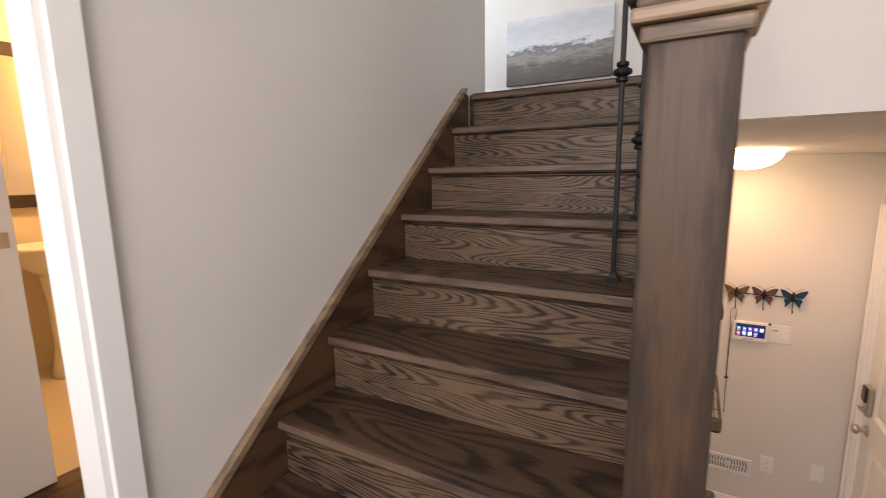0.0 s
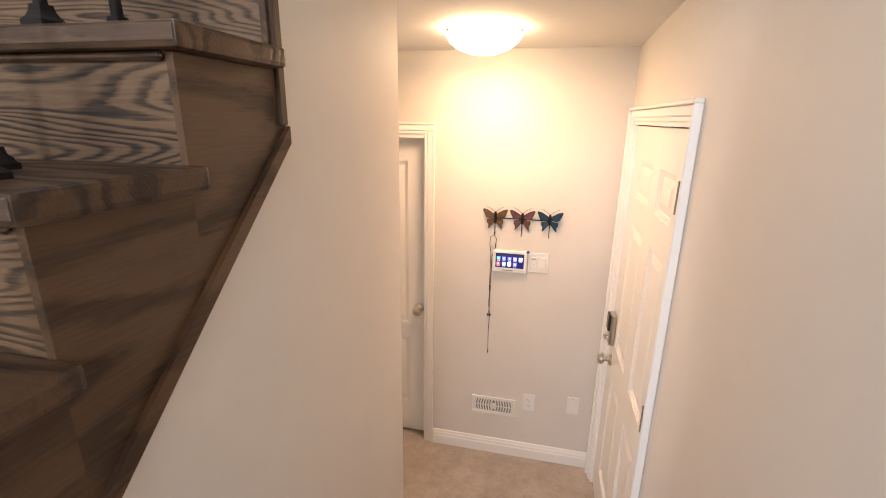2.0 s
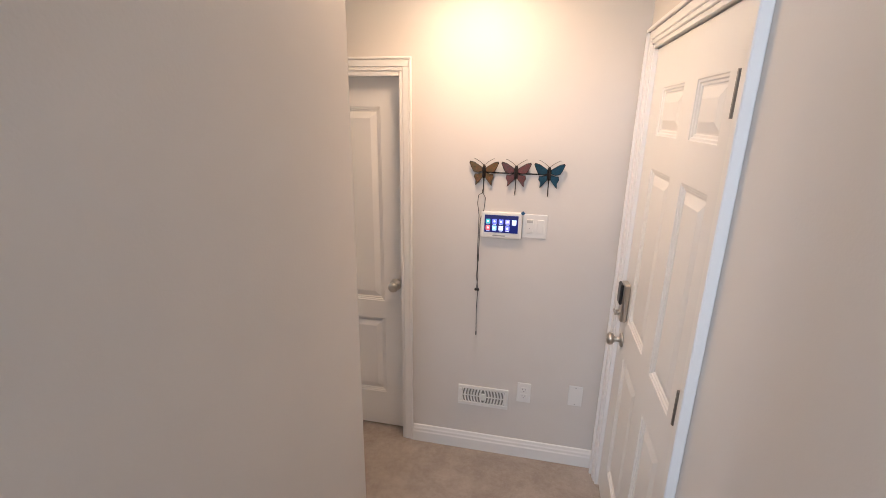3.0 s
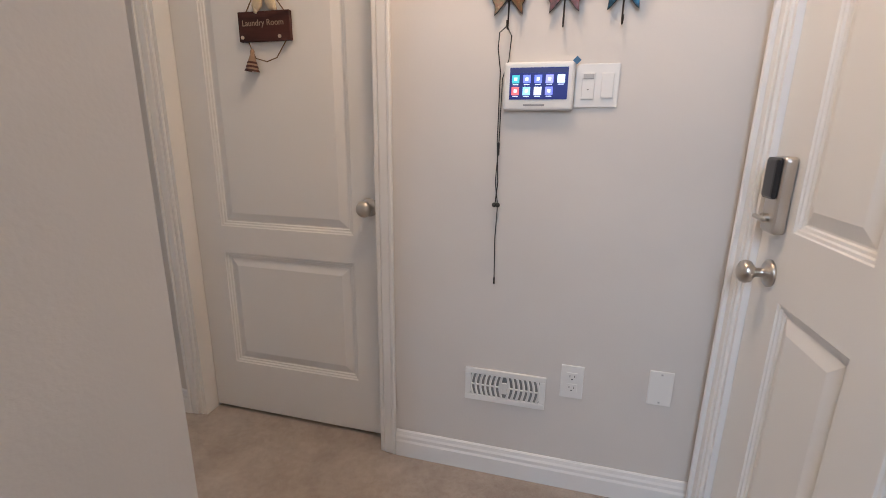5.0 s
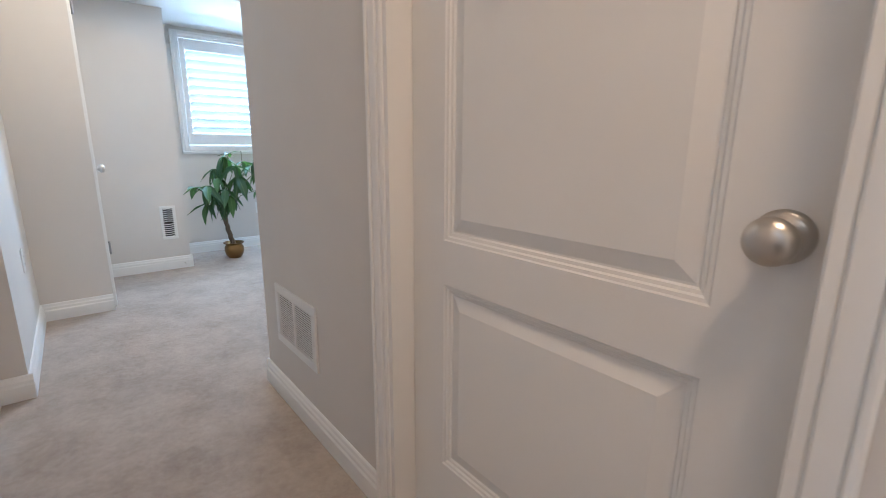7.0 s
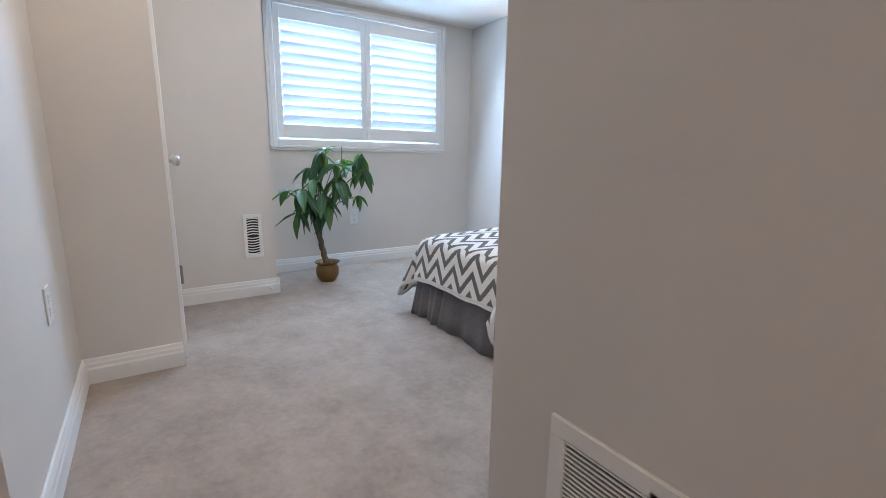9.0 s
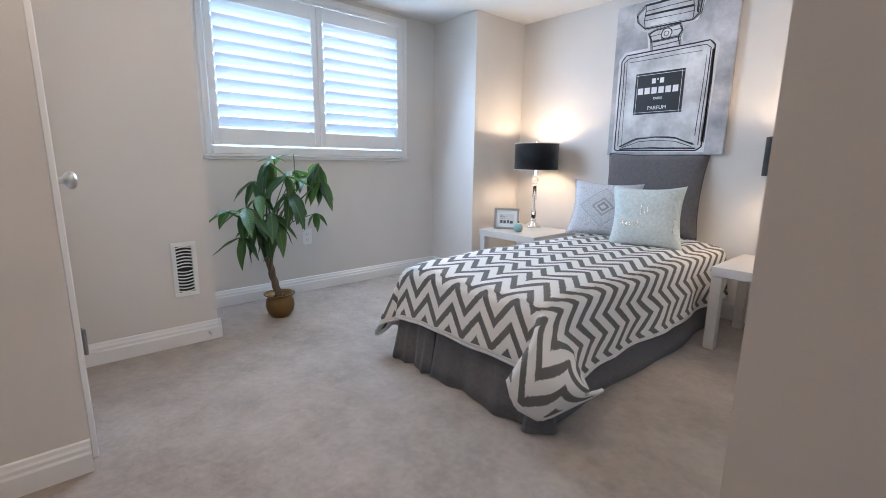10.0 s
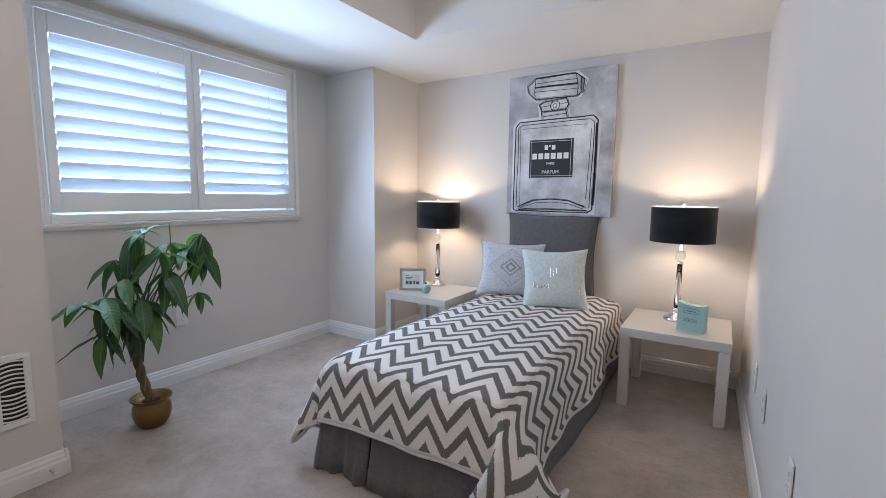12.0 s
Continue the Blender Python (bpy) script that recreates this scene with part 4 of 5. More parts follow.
def register(name, m, w, h, label, slats, upright=False, curved=True, duct=DUCT, bd=0.02):
    """A vent cover in the local x-z plane facing -y."""
    ob = thing(name, 0, 0, 0, label, "vent")
    ob.matrix_world = m
    for x0, x1, z0, z1 in ((-w / 2, w / 2, h / 2 - bd, h / 2), (-w / 2, w / 2, -h / 2, -h / 2 + bd), (-w / 2, -w / 2 + bd, -h / 2 + bd, h / 2 - bd), (w / 2 - bd, w / 2, -h / 2 + bd, h / 2 - bd)):
        part("frame_bar", box(bmesh.new(), x0, x1, -0.009, 0, z0, z1, bevel=0.002), PLASTIC, ob)
    # flat sheet for the duct; DUCT and DARK carry its shade in their colour
    part("duct", box(bmesh.new(), -w / 2 + bd, w / 2 - bd, -0.0015, 0.0, -h / 2 + bd, h / 2 - bd), duct, ob, "sheet behind the slats, toned for the duct's shade")
    iw, ih = w - 2 * bd, h - 2 * bd
    for i in range(slats):
        f = (i + 0.5) / slats - 0.5
        bm = bmesh.new()
        if upright:
            pts = []
            for k in range(7):
                zz = (k / 6 - 0.5) * ih
                off = (0.008 * math.cos(math.pi * k / 6 - math.pi / 2) * (1 if f > 0 else -1)) if curved else 0
                pts.append((f * iw + off, -0.005, zz))
            tube(bm, pts, 0.0046, 6)
        else:
            pts = []
            for k in range(7):
                xx = (k / 6 - 0.5) * iw
                off = (0.006 * math.sin(math.pi * k / 6) * (1 if f > 0 else -1)) if curved else 0
                pts.append((xx, -0.005, f * ih + off))
            tube(bm, pts, min(0.0036, 0.3 * ih / slats), 5)
        part("slat", bm, PLASTIC, ob)
    return ob


reg = register("floor_register", pose(0.465, END_Y, 0.35), 0.276, 0.122, "white plastic wall register with curved upright slats", 14, True, True, mat("duct_metal", (0.27, 0.265, 0.25), 0.6))
part("cross_bar", box(bmesh.new(), -0.118, 0.118, -0.009, -0.004, -0.002, 0.002), PLASTIC, reg)
for x0, x1 in ((-0.013, -0.009), (0.009, 0.013)):
    part("lever_guide", box(bmesh.new(), x0, x1, -0.009, -0.002, -0.041, 0.041), PLASTIC, reg)
part("damper_lever", box(bmesh.new(), -0.0085, 0.0085, -0.012, -0.004, -0.022, 0.02, bevel=0.002), PLASTIC, reg)
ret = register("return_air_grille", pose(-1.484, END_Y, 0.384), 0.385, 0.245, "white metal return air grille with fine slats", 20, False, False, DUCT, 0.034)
part("centre_bar", box(bmesh.new(), -0.008, 0.008, -0.009, -0.003, -0.1, 0.1), PLASTIC, ret)

# sign on the laundry door
sign = thing("laundry_sign", -0.413, 3.5445, 1.542, "small dark red wooden sign reading Laundry Room", "sign")
MAROON = oak("maroon_board", "x", (0.075, 0.022, 0.016), (0.035, 0.012, 0.01), 5.0, 0.55)
part("board", box(bmesh.new(), -0.1, 0.1, -0.016, 0, -0.047, 0.047, bevel=0.002), MAROON, sign)
lettering("Laundry Room", 0.027, pose(-0.003, -0.0165, 0.01, 90), mat("cream_paint", (0.34, 0.25, 0.18), 0.6), sign, 0.0005)
TWINE = mat("brown_twine", (0.16, 0.1, 0.055), 0.9)
part("twine", tube(bmesh.new(), [(-0.072, -0.008, 0.045), (-0.02, -0.012, 0.118), (0.0, -0.012, 0.125), (0.03, -0.012, 0.11), (0.078, -0.008, 0.045)], 0.002, 6), TWINE, sign)
part("twine", tube(bmesh.new(), [(-0.07, -0.008, -0.046), (-0.045, -0.01, -0.1), (0.0, -0.012, -0.112), (0.04, -0.012, -0.1), (0.078, -0.008, -0.046)], 0.002, 6), TWINE, sign)
CREAMC = fabric("cream_cloth", (0.62, 0.52, 0.36))
bm = bmesh.new()
for k, (bx, bz, bw, bh, rot) in enumerate(((-0.02, 0.07, 0.034, 0.046, 25), (0.03, 0.075, 0.032, 0.056, -28), (0.004, 0.1, 0.026, 0.036, 5), (-0.028, 0.05, 0.022, 0.014, 70))):
    r = bmesh.ops.create_icosphere(bm, subdivisions=2, radius=1.0)
    for v in r["verts"]:
        v.co = pose(bx, -0.014, bz, 0, rot, 0) @ Vector((v.co.x * bw * 0.6, v.co.y * 0.008, v.co.z * bh * 0.6 * (1 + 0.2 * math.sin(5 * v.co.x))))
part("cloth_bow", bm, CREAMC, sign, "crumpled cream cloth bow", True)
PLAID = fabric("plaid_cloth", (0.35, 0.24, 0.16))
bm = bmesh.new()
lathe(bm, [(0.003, 0.03), (0.008, 0.022), (0.007, 0.012), (0.014, -0.01), (0.022, -0.04), (0.021, -0.042), (0.0, -0.03)], 14, pose(-0.055, -0.016, -0.1, 0, 6, 0))
dress = part("tassel", bm, PLAID, sign, "little red and cream plaid cloth tassel", True)
for z in (-0.012, -0.025, -0.038):
    part("stripe", lathe(bmesh.new(), [(0.0148 - (z + 0.012) * 0.3, z + 0.001), (0.0178 - (z + 0.012) * 0.3, z - 0.006)], 14, pose(-0.055, -0.016, -0.1, 0, 6, 0)), MAROON, dress)
for x in (-0.085, 0.06):
    part("button", lathe(bmesh.new(), [(0, 0), (0.006, 0), (0.006, 0.003), (0, 0.003)], 12, pose(x, -0.016, -0.034, 90)), mat("button_cream", (0.6, 0.5, 0.4), 0.4), sign)

# ---- bedroom window with plantation shutters ----
structure("backdrop", boxes((-5.72, -5.7, 2.0, 7.2, -1.2, 3.4)), glow("bright_sky", (0.55, 0.78, 1.0), 6.5), "bright overcast daylight outside the window", "backdrop")
win = thing("window_bedroom", WIN_X, WY, 0, "white framed bedroom window with moulded sill", "window", kind="structure")
for y0, y1, z0, z1, d in ((-0.785, -0.725, 1.0, 2.072, 0.03), (0.725, 0.785, 1.0, 2.072, 0.03), (-0.725, 0.725, 2.008, 2.072, 0.03)):
    bm = box(bmesh.new(), 0.0005, d * 0.7, y0, y1, z0, z1, bevel=0.003)
    inset = 0.02
    if y1 - y0 < 0.2:
        box(bm, d * 0.7, d, y0 + inset, y1 - inset, z0, z1 - inset, bevel=0.003)
    else:
        box(bm, d * 0.7, d, y0, y1, z0 + inset, z1 - inset, bevel=0.003)
    part("casing_board", bm, TRIM, win)
bm = box(bmesh.new(), 0.0005, 0.04, -0.788, 0.788, 0.985, 1.0, bevel=0.004, seg=2)
box(bm, 0.0005, 0.022, -0.78, 0.78, 0.968, 0.985, bevel=0.004, seg=2)
box(bm, 0.0005, 0.026, -0.725, 0.725, 1.0005, 1.046, bevel=0.003)
part("window_sill", bm, TRIM, win, "white moulded window sill")
for y0, y1, z0, z1 in ((-0.735, -0.69, 1.013, 2.028), (0.69, 0.735, 1.013, 2.028), (-0.7, 0.7, 1.017, 1.06), (-0.7, 0.7, 1.985, 2.028), (-0.025, 0.025, 1.06, 1.99)):
    part("sash_bar", box(bmesh.new(), -0.11, -0.07, y0, y1, z0, z1, bevel=0.003), TRIM, win)
pane = part("pane", box(bmesh.new(), -0.092, -0.088, -0.7, 0.7, 1.06, 1.99), GLASS, win, "clear window glass")
pane.visible_shadow = False


def shutter(y0, y1):
    """A hinged louvred shutter panel between y0 and y1."""
    ob = thing("window_shutter", WIN_X + 0.005, (y0 + y1) / 2, 1.058, "white plantation shutter panel with tilted louvres", "shutter", "shutters of the bedroom window")
    w, h, st = (y1 - y0) / 2, 0.944, 0.042
    for a, b, c, d in ((-w, -w + st, 0, h), (w - st, w, 0, h)):
        part("stile", box(bmesh.new(), 0, 0.028, a, b, c, d, bevel=0.003), TRIM, ob)
    part("bottom_rail", box(bmesh.new(), 0, 0.028, -w + st, w - st, 0, 0.102, bevel=0.003), TRIM, ob)
    part("top_rail", box(bmesh.new(), 0, 0.028, -w + st, w - st, h - 0.098, h, bevel=0.003), TRIM, ob)
    n = 10
    z0, z1 = 0.102, h - 0.098
    pitch = (z1 - z0) / n
    me = None
    for i in range(n):
        if me is None:
            bm = bmesh.new()
            prof = [(-0.042, 0.0), (-0.02, 0.0045), (0.0, 0.0055), (0.02, 0.0045), (0.042, 0.0), (0.02, -0.0045), (0.0, -0.0055), (-0.02, -0.0045)]
            prism(bm, prof, "y", -w + st + 0.002, w - st - 0.002)
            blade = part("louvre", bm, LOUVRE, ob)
            me = blade.data
        else:
            blade = new("louvre", me)
            blade.parent = ob
        blade.matrix_basis = pose(0.012, 0, z0 + (i + 0.5) * pitch, 0, -52, 0)
    for i in range(n - 1):
        part("staple", box(bmesh.new(), 0.03, 0.036, w * 0.45, w * 0.45 + 0.004, z0 + (i + 1) * pitch - 0.006, z0 + (i + 1) * pitch + 0.006), GREYP, ob)
    part("hinge", box(bmesh.new(), 0.026, 0.031, -w - 0.004 if y0 < WY - 0.5 else w - 0.008, -w + 0.008 if y0 < WY - 0.5 else w + 0.004, 0.72, 0.79), TRIM, ob)
    return ob


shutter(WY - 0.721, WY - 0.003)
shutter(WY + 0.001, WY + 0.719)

# register, outlets and door stop
register("wall_register", pose(VENT_X, 3.481, 0.405, 0, 0, 90), 0.116, 0.285, "white register with horizontal slats over a sheet dark as duct shade", 14, False, True, DARK, 0.022)
stop = thing("door_stop", VENT_X + 0.016, 3.565, 0.045, "small white spring door stop on the baseboard", "door stop")
part("spring", tube(bmesh.new(), [(0, 0, 0), (0.05, 0, 0.0)], 0.005, 10), NICKEL, stop)
part("tip", tube(bmesh.new(), [(0.05, 0, 0), (0.062, 0, 0)], 0.008, 10), PLASTIC, stop)
for y, z in ((5.33, 0.375), (4.98, 0.388), (4.37, 0.434)):
    outlet(pose(CORNER_X + (FAR_X - CORNER_X) * (y - END_Y) / (HEAD_Y - END_Y) - 0.0005, y, z, 0, 0, -91.48))
outlet(pose(WIN_X, 4.4, 0.41, 0, 0, 90))
outlet(pose(-2.95, STEP_Y, 0.47, 0, 0, 180))

# ---- bed ----
BX0, BX1, BY0, BY1, TOP = -3.455, -2.635, 4.275, 6.14, 0.468
bed = thing("bed", (BX0 + BX1) / 2, (BY0 + BY1) / 2, 0, "single bed with a dark grey pleated bed skirt", "bed")
bw, bl = (BX1 - BX0) / 2, (BY1 - BY0) / 2
part("mattress", box(bmesh.new(), -bw + 0.012, bw - 0.012, -bl + 0.012, bl, 0.3, TOP - 0.006, bevel=0.05, seg=4), fabric("mattress_white", (0.7, 0.69, 0.67)), bed, "white mattress", True)
# near-black base: puts the shade of the skirt's split into its colour
part("box_base", box(bmesh.new(), -bw + 0.02, bw - 0.02, -bl + 0.02, bl, 0.02, 0.299), DARK, bed)


def skirt_cloth(p, q, out, seed, flare=0.055):
    """A hanging length of bed skirt from p to q, waving slightly in direction out."""
    bm = bmesh.new()
    n, rows = 36, 7
    g = []
    for j in range(rows):
        z = 0.34 * (1 - j / (rows - 1)) + 0.004
        line = []
        for i in range(n):
            f = i / (n - 1)
            fall = j / (rows - 1)
            k = 0.006 + fall * (flare + 0.012 * math.sin(9 * f + seed) + 0.006 * math.sin(23 * f + 2 * seed))
            x = p[0] + (q[0] - p[0]) * f + out[0] * k
            y = p[1] + (q[1] - p[1]) * f + out[1] * k
            line.append(bm.verts.new((x, y, z + (0.004 * math.sin(14 * f + seed) if j == rows - 1 else 0))))
        g.append(line)
    for a, b in zip(g, g[1:]):
        for i in range(n - 1):
            bm.faces.new((a[i], a[i + 1], b[i + 1], b[i]))
    ob = part("bed_skirt", bm, GREYC, bed, "dark grey cotton skirt panel", True)
    s = ob.modifiers.new("thickness", 'SOLIDIFY')
    s.thickness = 0.005
    return ob


skirt_cloth((-bw, -bl), (-bw + 0.256, -bl), (0, -1), 0.4)
skirt_cloth((-bw + 0.272, -bl), (bw, -bl), (0, -1), 1.7)
skirt_cloth((bw, -bl), (bw, bl), (1, 0), 2.9, 0.036)
skirt_cloth((-bw, bl), (-bw, -bl), (-1, 0), 4.1)



def skirt_corner(cx, cy, a0, a1):
    """The pleat that closes the skirt round a corner, flaring towards the floor."""
    bm = bmesh.new()
    g = []
    for j in range(7):
        fall = j / 6
        z = 0.34 * (1 - fall) + 0.004
        line = []
        for i in range(9):
            a = radians(a0 + (a1 - a0) * i / 8)
            r = 0.004 + fall * (0.07 + 0.008 * math.cos(4 * a))
            line.append(bm.verts.new((cx + r * math.cos(a), cy + r * math.sin(a), z)))
        g.append(line)
    for a, b in zip(g, g[1:]):
        for i in range(8):
            bm.faces.new((a[i], a[i + 1], b[i + 1], b[i]))
    ob = part("corner_pleat", bm, GREYC, bed, "dark grey corner pleat", True)
    s = ob.modifiers.new("thickness", 'SOLIDIFY')
    s.thickness = 0.005


skirt_corner(bw, -bl, -100, 10)
skirt_corner(-bw, -bl, -190, -80)

# chevron throw draped over bed and foot
HF, HR, HL, BEND = 0.258, 0.33, 0.34, 0.045


def polyline(pts, f):
    """Point at share f along a chain of (share, place)."""
    for (f0, p0), (f1, p1) in zip(pts, pts[1:]):
        if f <= f1 + 1e-9:
            k = (f - f0) / (f1 - f0)
            k = k * k * (3 - 2 * k) * 0.5 + k * 0.5
            return Vector(p0).lerp(Vector(p1), k)


def corner_flap(a, b, z):
    """The loose corner of the throw at the foot: a out to the side, b down over the foot."""
    w = BX1 - BX0
    top_in, side_end, front_end = drape(w, 0.0), drape(w + HR, 0.0), drape(w, -HF)
    tip = Vector((BX1 + 0.194, BY0 + 0.1, 0.188))
    side = drape(w + a * HR, 0.0)
    front = drape(w, -b * HF)
    hem_front = polyline([(0, front_end), (0.16, (BX1 - 0.055, BY0 - 0.12, 0.197)), (0.36, (BX1 - 0.02, BY0 - 0.115, 0.11)), (0.55, (BX1 + 0.06, BY0 - 0.066, 0.072)), (1, tip)], a)
    hem_side = polyline([(0, side_end), (0.5, (BX1 + 0.2, BY0 + 0.05, 0.2)), (1, tip)], b)
    p = side * (1 - b) + hem_front * b + front * (1 - a) + hem_side * a
    p -= top_in * (1 - a) * (1 - b) + side_end * a * (1 - b) + front_end * (1 - a) * b + tip * a * b
    return p + Vector((0.045, -0.045, 0.025)) * math.sin(math.pi * a) * math.sin(math.pi * b)


def drape(u, v):
    """Cloth place (u across, v along from the foot) to a point of the draped throw."""
    w, x0 = BX1 - BX0, BX0
    du = u - w if u > w else (-u if u < 0 else 0.0)
    dv = -v if v < 0 else 0.0
    side = 1 if u > w else -1
    cu, cv = min(max(u, 0), w), max(v, 0)
    r = math.hypot(du, dv)
    puff = 0.012 * noise.noise(Vector((u * 3.1, v * 2.7, 0.3))) + 0.006 * noise.noise(Vector((u * 9, v * 8, 4)))
    sag = -0.018 * (abs(2 * cu / w - 1) ** 3) - (0.02 * max(0, 1 - cv / 0.25) ** 2)
    z = TOP + 0.02 + puff + sag
    if r < 1e-6:
        return Vector((x0 + cu, BY0 + cv, z))
    if du and dv and side > 0:
        return corner_flap(min(du / HR, 1.0), min(dv / HF, 1.0), z)
    phi = math.degrees(math.atan2(dv, du)) if du else 90.0
    if du and dv:
        bell = math.exp(-((phi - 38) / 24) ** 2)
        flare = 0.13 + (0.40 if side > 0 else 0.28) * bell + 0.05 * math.sin(radians(phi * 9))
    elif dv:
        flare = 0.17 + 0.015 * math.sin(u * 6.0) + 0.006 * math.sin(u * 15 + 1)
    else:
        flare = 0.13 + 0.06 * math.sin(v * 7.0 + side) + 0.03 * math.sin(v * 17)
        flare += 0.45 * math.exp(-(v / 0.075) ** 2) if side > 0 else 0.0
    flare = max(0.02, flare)
    if r < BEND * 1.5:
        a = r / BEND
        out, drop = BEND * math.sin(min(a, 1.5)), BEND * (1 - math.cos(min(a, 1.5)))
    else:
        rest = r - BEND * 1.5
        out = BEND * math.sin(1.5) + rest * flare
        drop = BEND * (1 - math.cos(1.5)) + rest * math.sqrt(max(0.0, 1 - flare * flare))
    out -= 0.02
    return Vector((x0 + cu + side * out * (du / r), BY0 + cv - out * (dv / r), max(z - drop, 0.012)))


throw = thing("throw_blanket", 0, 0, 0, "grey and white chevron knit throw draped over the bed", "blanket")
bm = bmesh.new()
uvl = bm.loops.layers.uv.new("UVMap")
W = BX1 - BX0
us = np.linspace(-HL, W + HR, 76)
vs = np.linspace(-HF, BY1 - BY0 - 0.06, 104)
grid = [[bm.verts.new(drape(float(u), float(v))) for u in us] for v in vs]
for j in range(len(vs) - 1):
    for i in range(len(us) - 1):
        f = bm.faces.new((grid[j][i], grid[j][i + 1], grid[j + 1][i + 1], grid[j + 1][i]))
        for lp, (a, b) in zip(f.loops, ((i, j), (i + 1, j), (i + 1, j + 1), (i, j + 1))):
            lp[uvl].uv = (us[a] + 1.0, vs[b] + 1.0)
cloth = part("knit_cloth", bm, CHEVRON, throw, "", True)
sol = cloth.modifiers.new("thickness", 'SOLIDIFY')
sol.thickness, sol.offset = 0.006, 1.0
rim_pts = [drape(-HL, float(v)) for v in vs[::-2]] + [drape(float(u), -HF) for u in us[1::2]] + [drape(W + HR, float(v)) for v in vs[1::2]]
part("knit_edge", tube(bmesh.new(), rim_pts, 0.008, 6), HEM, throw, "white knitted border", True)


def cushion(name, w, h, d, material, label, m, piping=None, ear=0.13, seed=0):
    """A stuffed square cushion with pinched corners; local x-z plane, front towards -y."""
    ob = thing(name, 0, 0, 0, label, "pillow")
    ob.matrix_world = m
    bm = bmesh.new()
    uvl = bm.loops.layers.uv.new("UVMap")
    n = 26
    sheets = []
    for s in (-1, 1):
        g = []
        for j in range(n + 1):
            row = []
            for i in range(n + 1):
                a, b = 2 * i / n - 1, 2 * j / n - 1
                full = max(0.0, (1 - abs(a) ** 2.6)) ** 0.55 * max(0.0, (1 - abs(b) ** 2.6)) ** 0.55
                pin = 1 - ear * (1 - b * b) * abs(a) ** 3
                pin2 = 1 - ear * (1 - a * a) * abs(b) ** 3
                wob = 1 + 0.12 * noise.noise(Vector((a * 1.7 + seed, b * 1.7, s)))
                row.append(bm.verts.new((a * w / 2 * pin, s * (d / 2 * full * wob + (0.0015 if full else 0.0)), h / 2 + b * h / 2 * pin2)))
            g.append(row)
        sheets.append(g)
        for j in range(n):
            for i in range(n):
                f = bm.faces.new((g[j][i], g[j][i + 1], g[j + 1][i + 1], g[j + 1][i]))
                for lp, (p, q) in zip(f.loops, ((i, j), (i + 1, j), (i + 1, j + 1), (i, j + 1))):
                    lp[uvl].uv = (p / n, q / n)
    rim = [sheets[0][0][i].co.copy() for i in range(n + 1)] + [sheets[0][j][n].co.copy() for j in range(1, n + 1)] + [sheets[0][n][i].co.copy() for i in range(n - 1, -1, -1)] + [sheets[0][j][0].co.copy() for j in range(n - 1, 0, -1)]
    bmesh.ops.remove_doubles(bm, verts=bm.verts, dist=0.0008)
    part("cover", bm, material, ob, "", True)
    if piping:
        part("piping", tube(bmesh.new(), rim + rim[:1], 0.004, 6), piping, ob, "", True)
    return ob


def diamond_material():
    m = mat("diamond_print", (0.55, 0.56, 0.58), 0.9)
    tc = node(m, "ShaderNodeTexCoord")
    sep = node(m, "ShaderNodeSeparateXYZ")
    link(m, tc.outputs["UV"], sep.inputs[0])
    ax = math_node(m, 'ABSOLUTE', math_node(m, 'SUBTRACT', sep.outputs["X"], 0.5))
    az = math_node(m, 'ABSOLUTE', math_node(m, 'SUBTRACT', sep.outputs["Y"], 0.5))
    dist = math_node(m, 'MULTIPLY', math_node(m, 'ADD', ax, az), 2.0)
    c = ramp(m, dist, [(0.0, (0.62, 0.62, 0.62)), (0.09, (0.62, 0.62, 0.62)), (0.1, (0.3, 0.3, 0.31)), (0.17, (0.3, 0.3, 0.31)), (0.18, (0.64, 0.64, 0.65)), (0.25, (0.4, 0.4, 0.42)), (0.32, (0.4, 0.4, 0.42)), (0.33, (0.6, 0.61, 0.63)), (0.66, (0.6, 0.61, 0.63)), (0.67, (0.42, 0.43, 0.46)), (0.7, (0.64, 0.65, 0.68))])
    m.node_tree.nodes[-1].color_ramp.interpolation = 'CONSTANT'
    vor = node(m, "ShaderNodeTexVoronoi", Scale=26.0)
    vor.feature = 'DISTANCE_TO_EDGE'
    link(m, tc.outputs["UV"], vor.inputs["Vector"])
    lace = math_node(m, 'GREATER_THAN', vor.outputs["Distance"], 0.07)
    mx = node(m, "ShaderNodeMix")
    mx.data_type = 'RGBA'
    mx.blend_type = 'MULTIPLY'
    mx.inputs[0].default_value = 0.22
    link(m, c, mx.inputs[6])
    link(m, lace, mx.inputs[7])
    link(m, mx.outputs[2], bsdf(m).inputs["Base Color"])
    bump(m, vor.outputs["Distance"], 0.3, 0.004)
    return m


cushion("grey_pillow", 0.65, 0.56, 0.16, GREYC, "large dark grey square pillow leaning on the wall", pose(-3.105, 6.05, 0.49, -10, 0, 6), GREYC, 0.07, 2)
cushion("patterned_pillow", 0.45, 0.40, 0.13, diamond_material(), "pale grey cushion with a diamond print and lace pattern", pose(-3.275, 5.755, 0.475, -22, 3, 22), fabric("pale_piping", (0.5, 0.5, 0.53)))
aqua = cushion("aqua_pillow", 0.415, 0.40, 0.13, AQUA, "pale aqua cushion with silver foil lettering", pose(-2.9, 5.605, 0.468, -22, -1, 22))
FOIL = mat("silver_foil", (0.75, 0.72, 0.68), 0.25, 1.0)
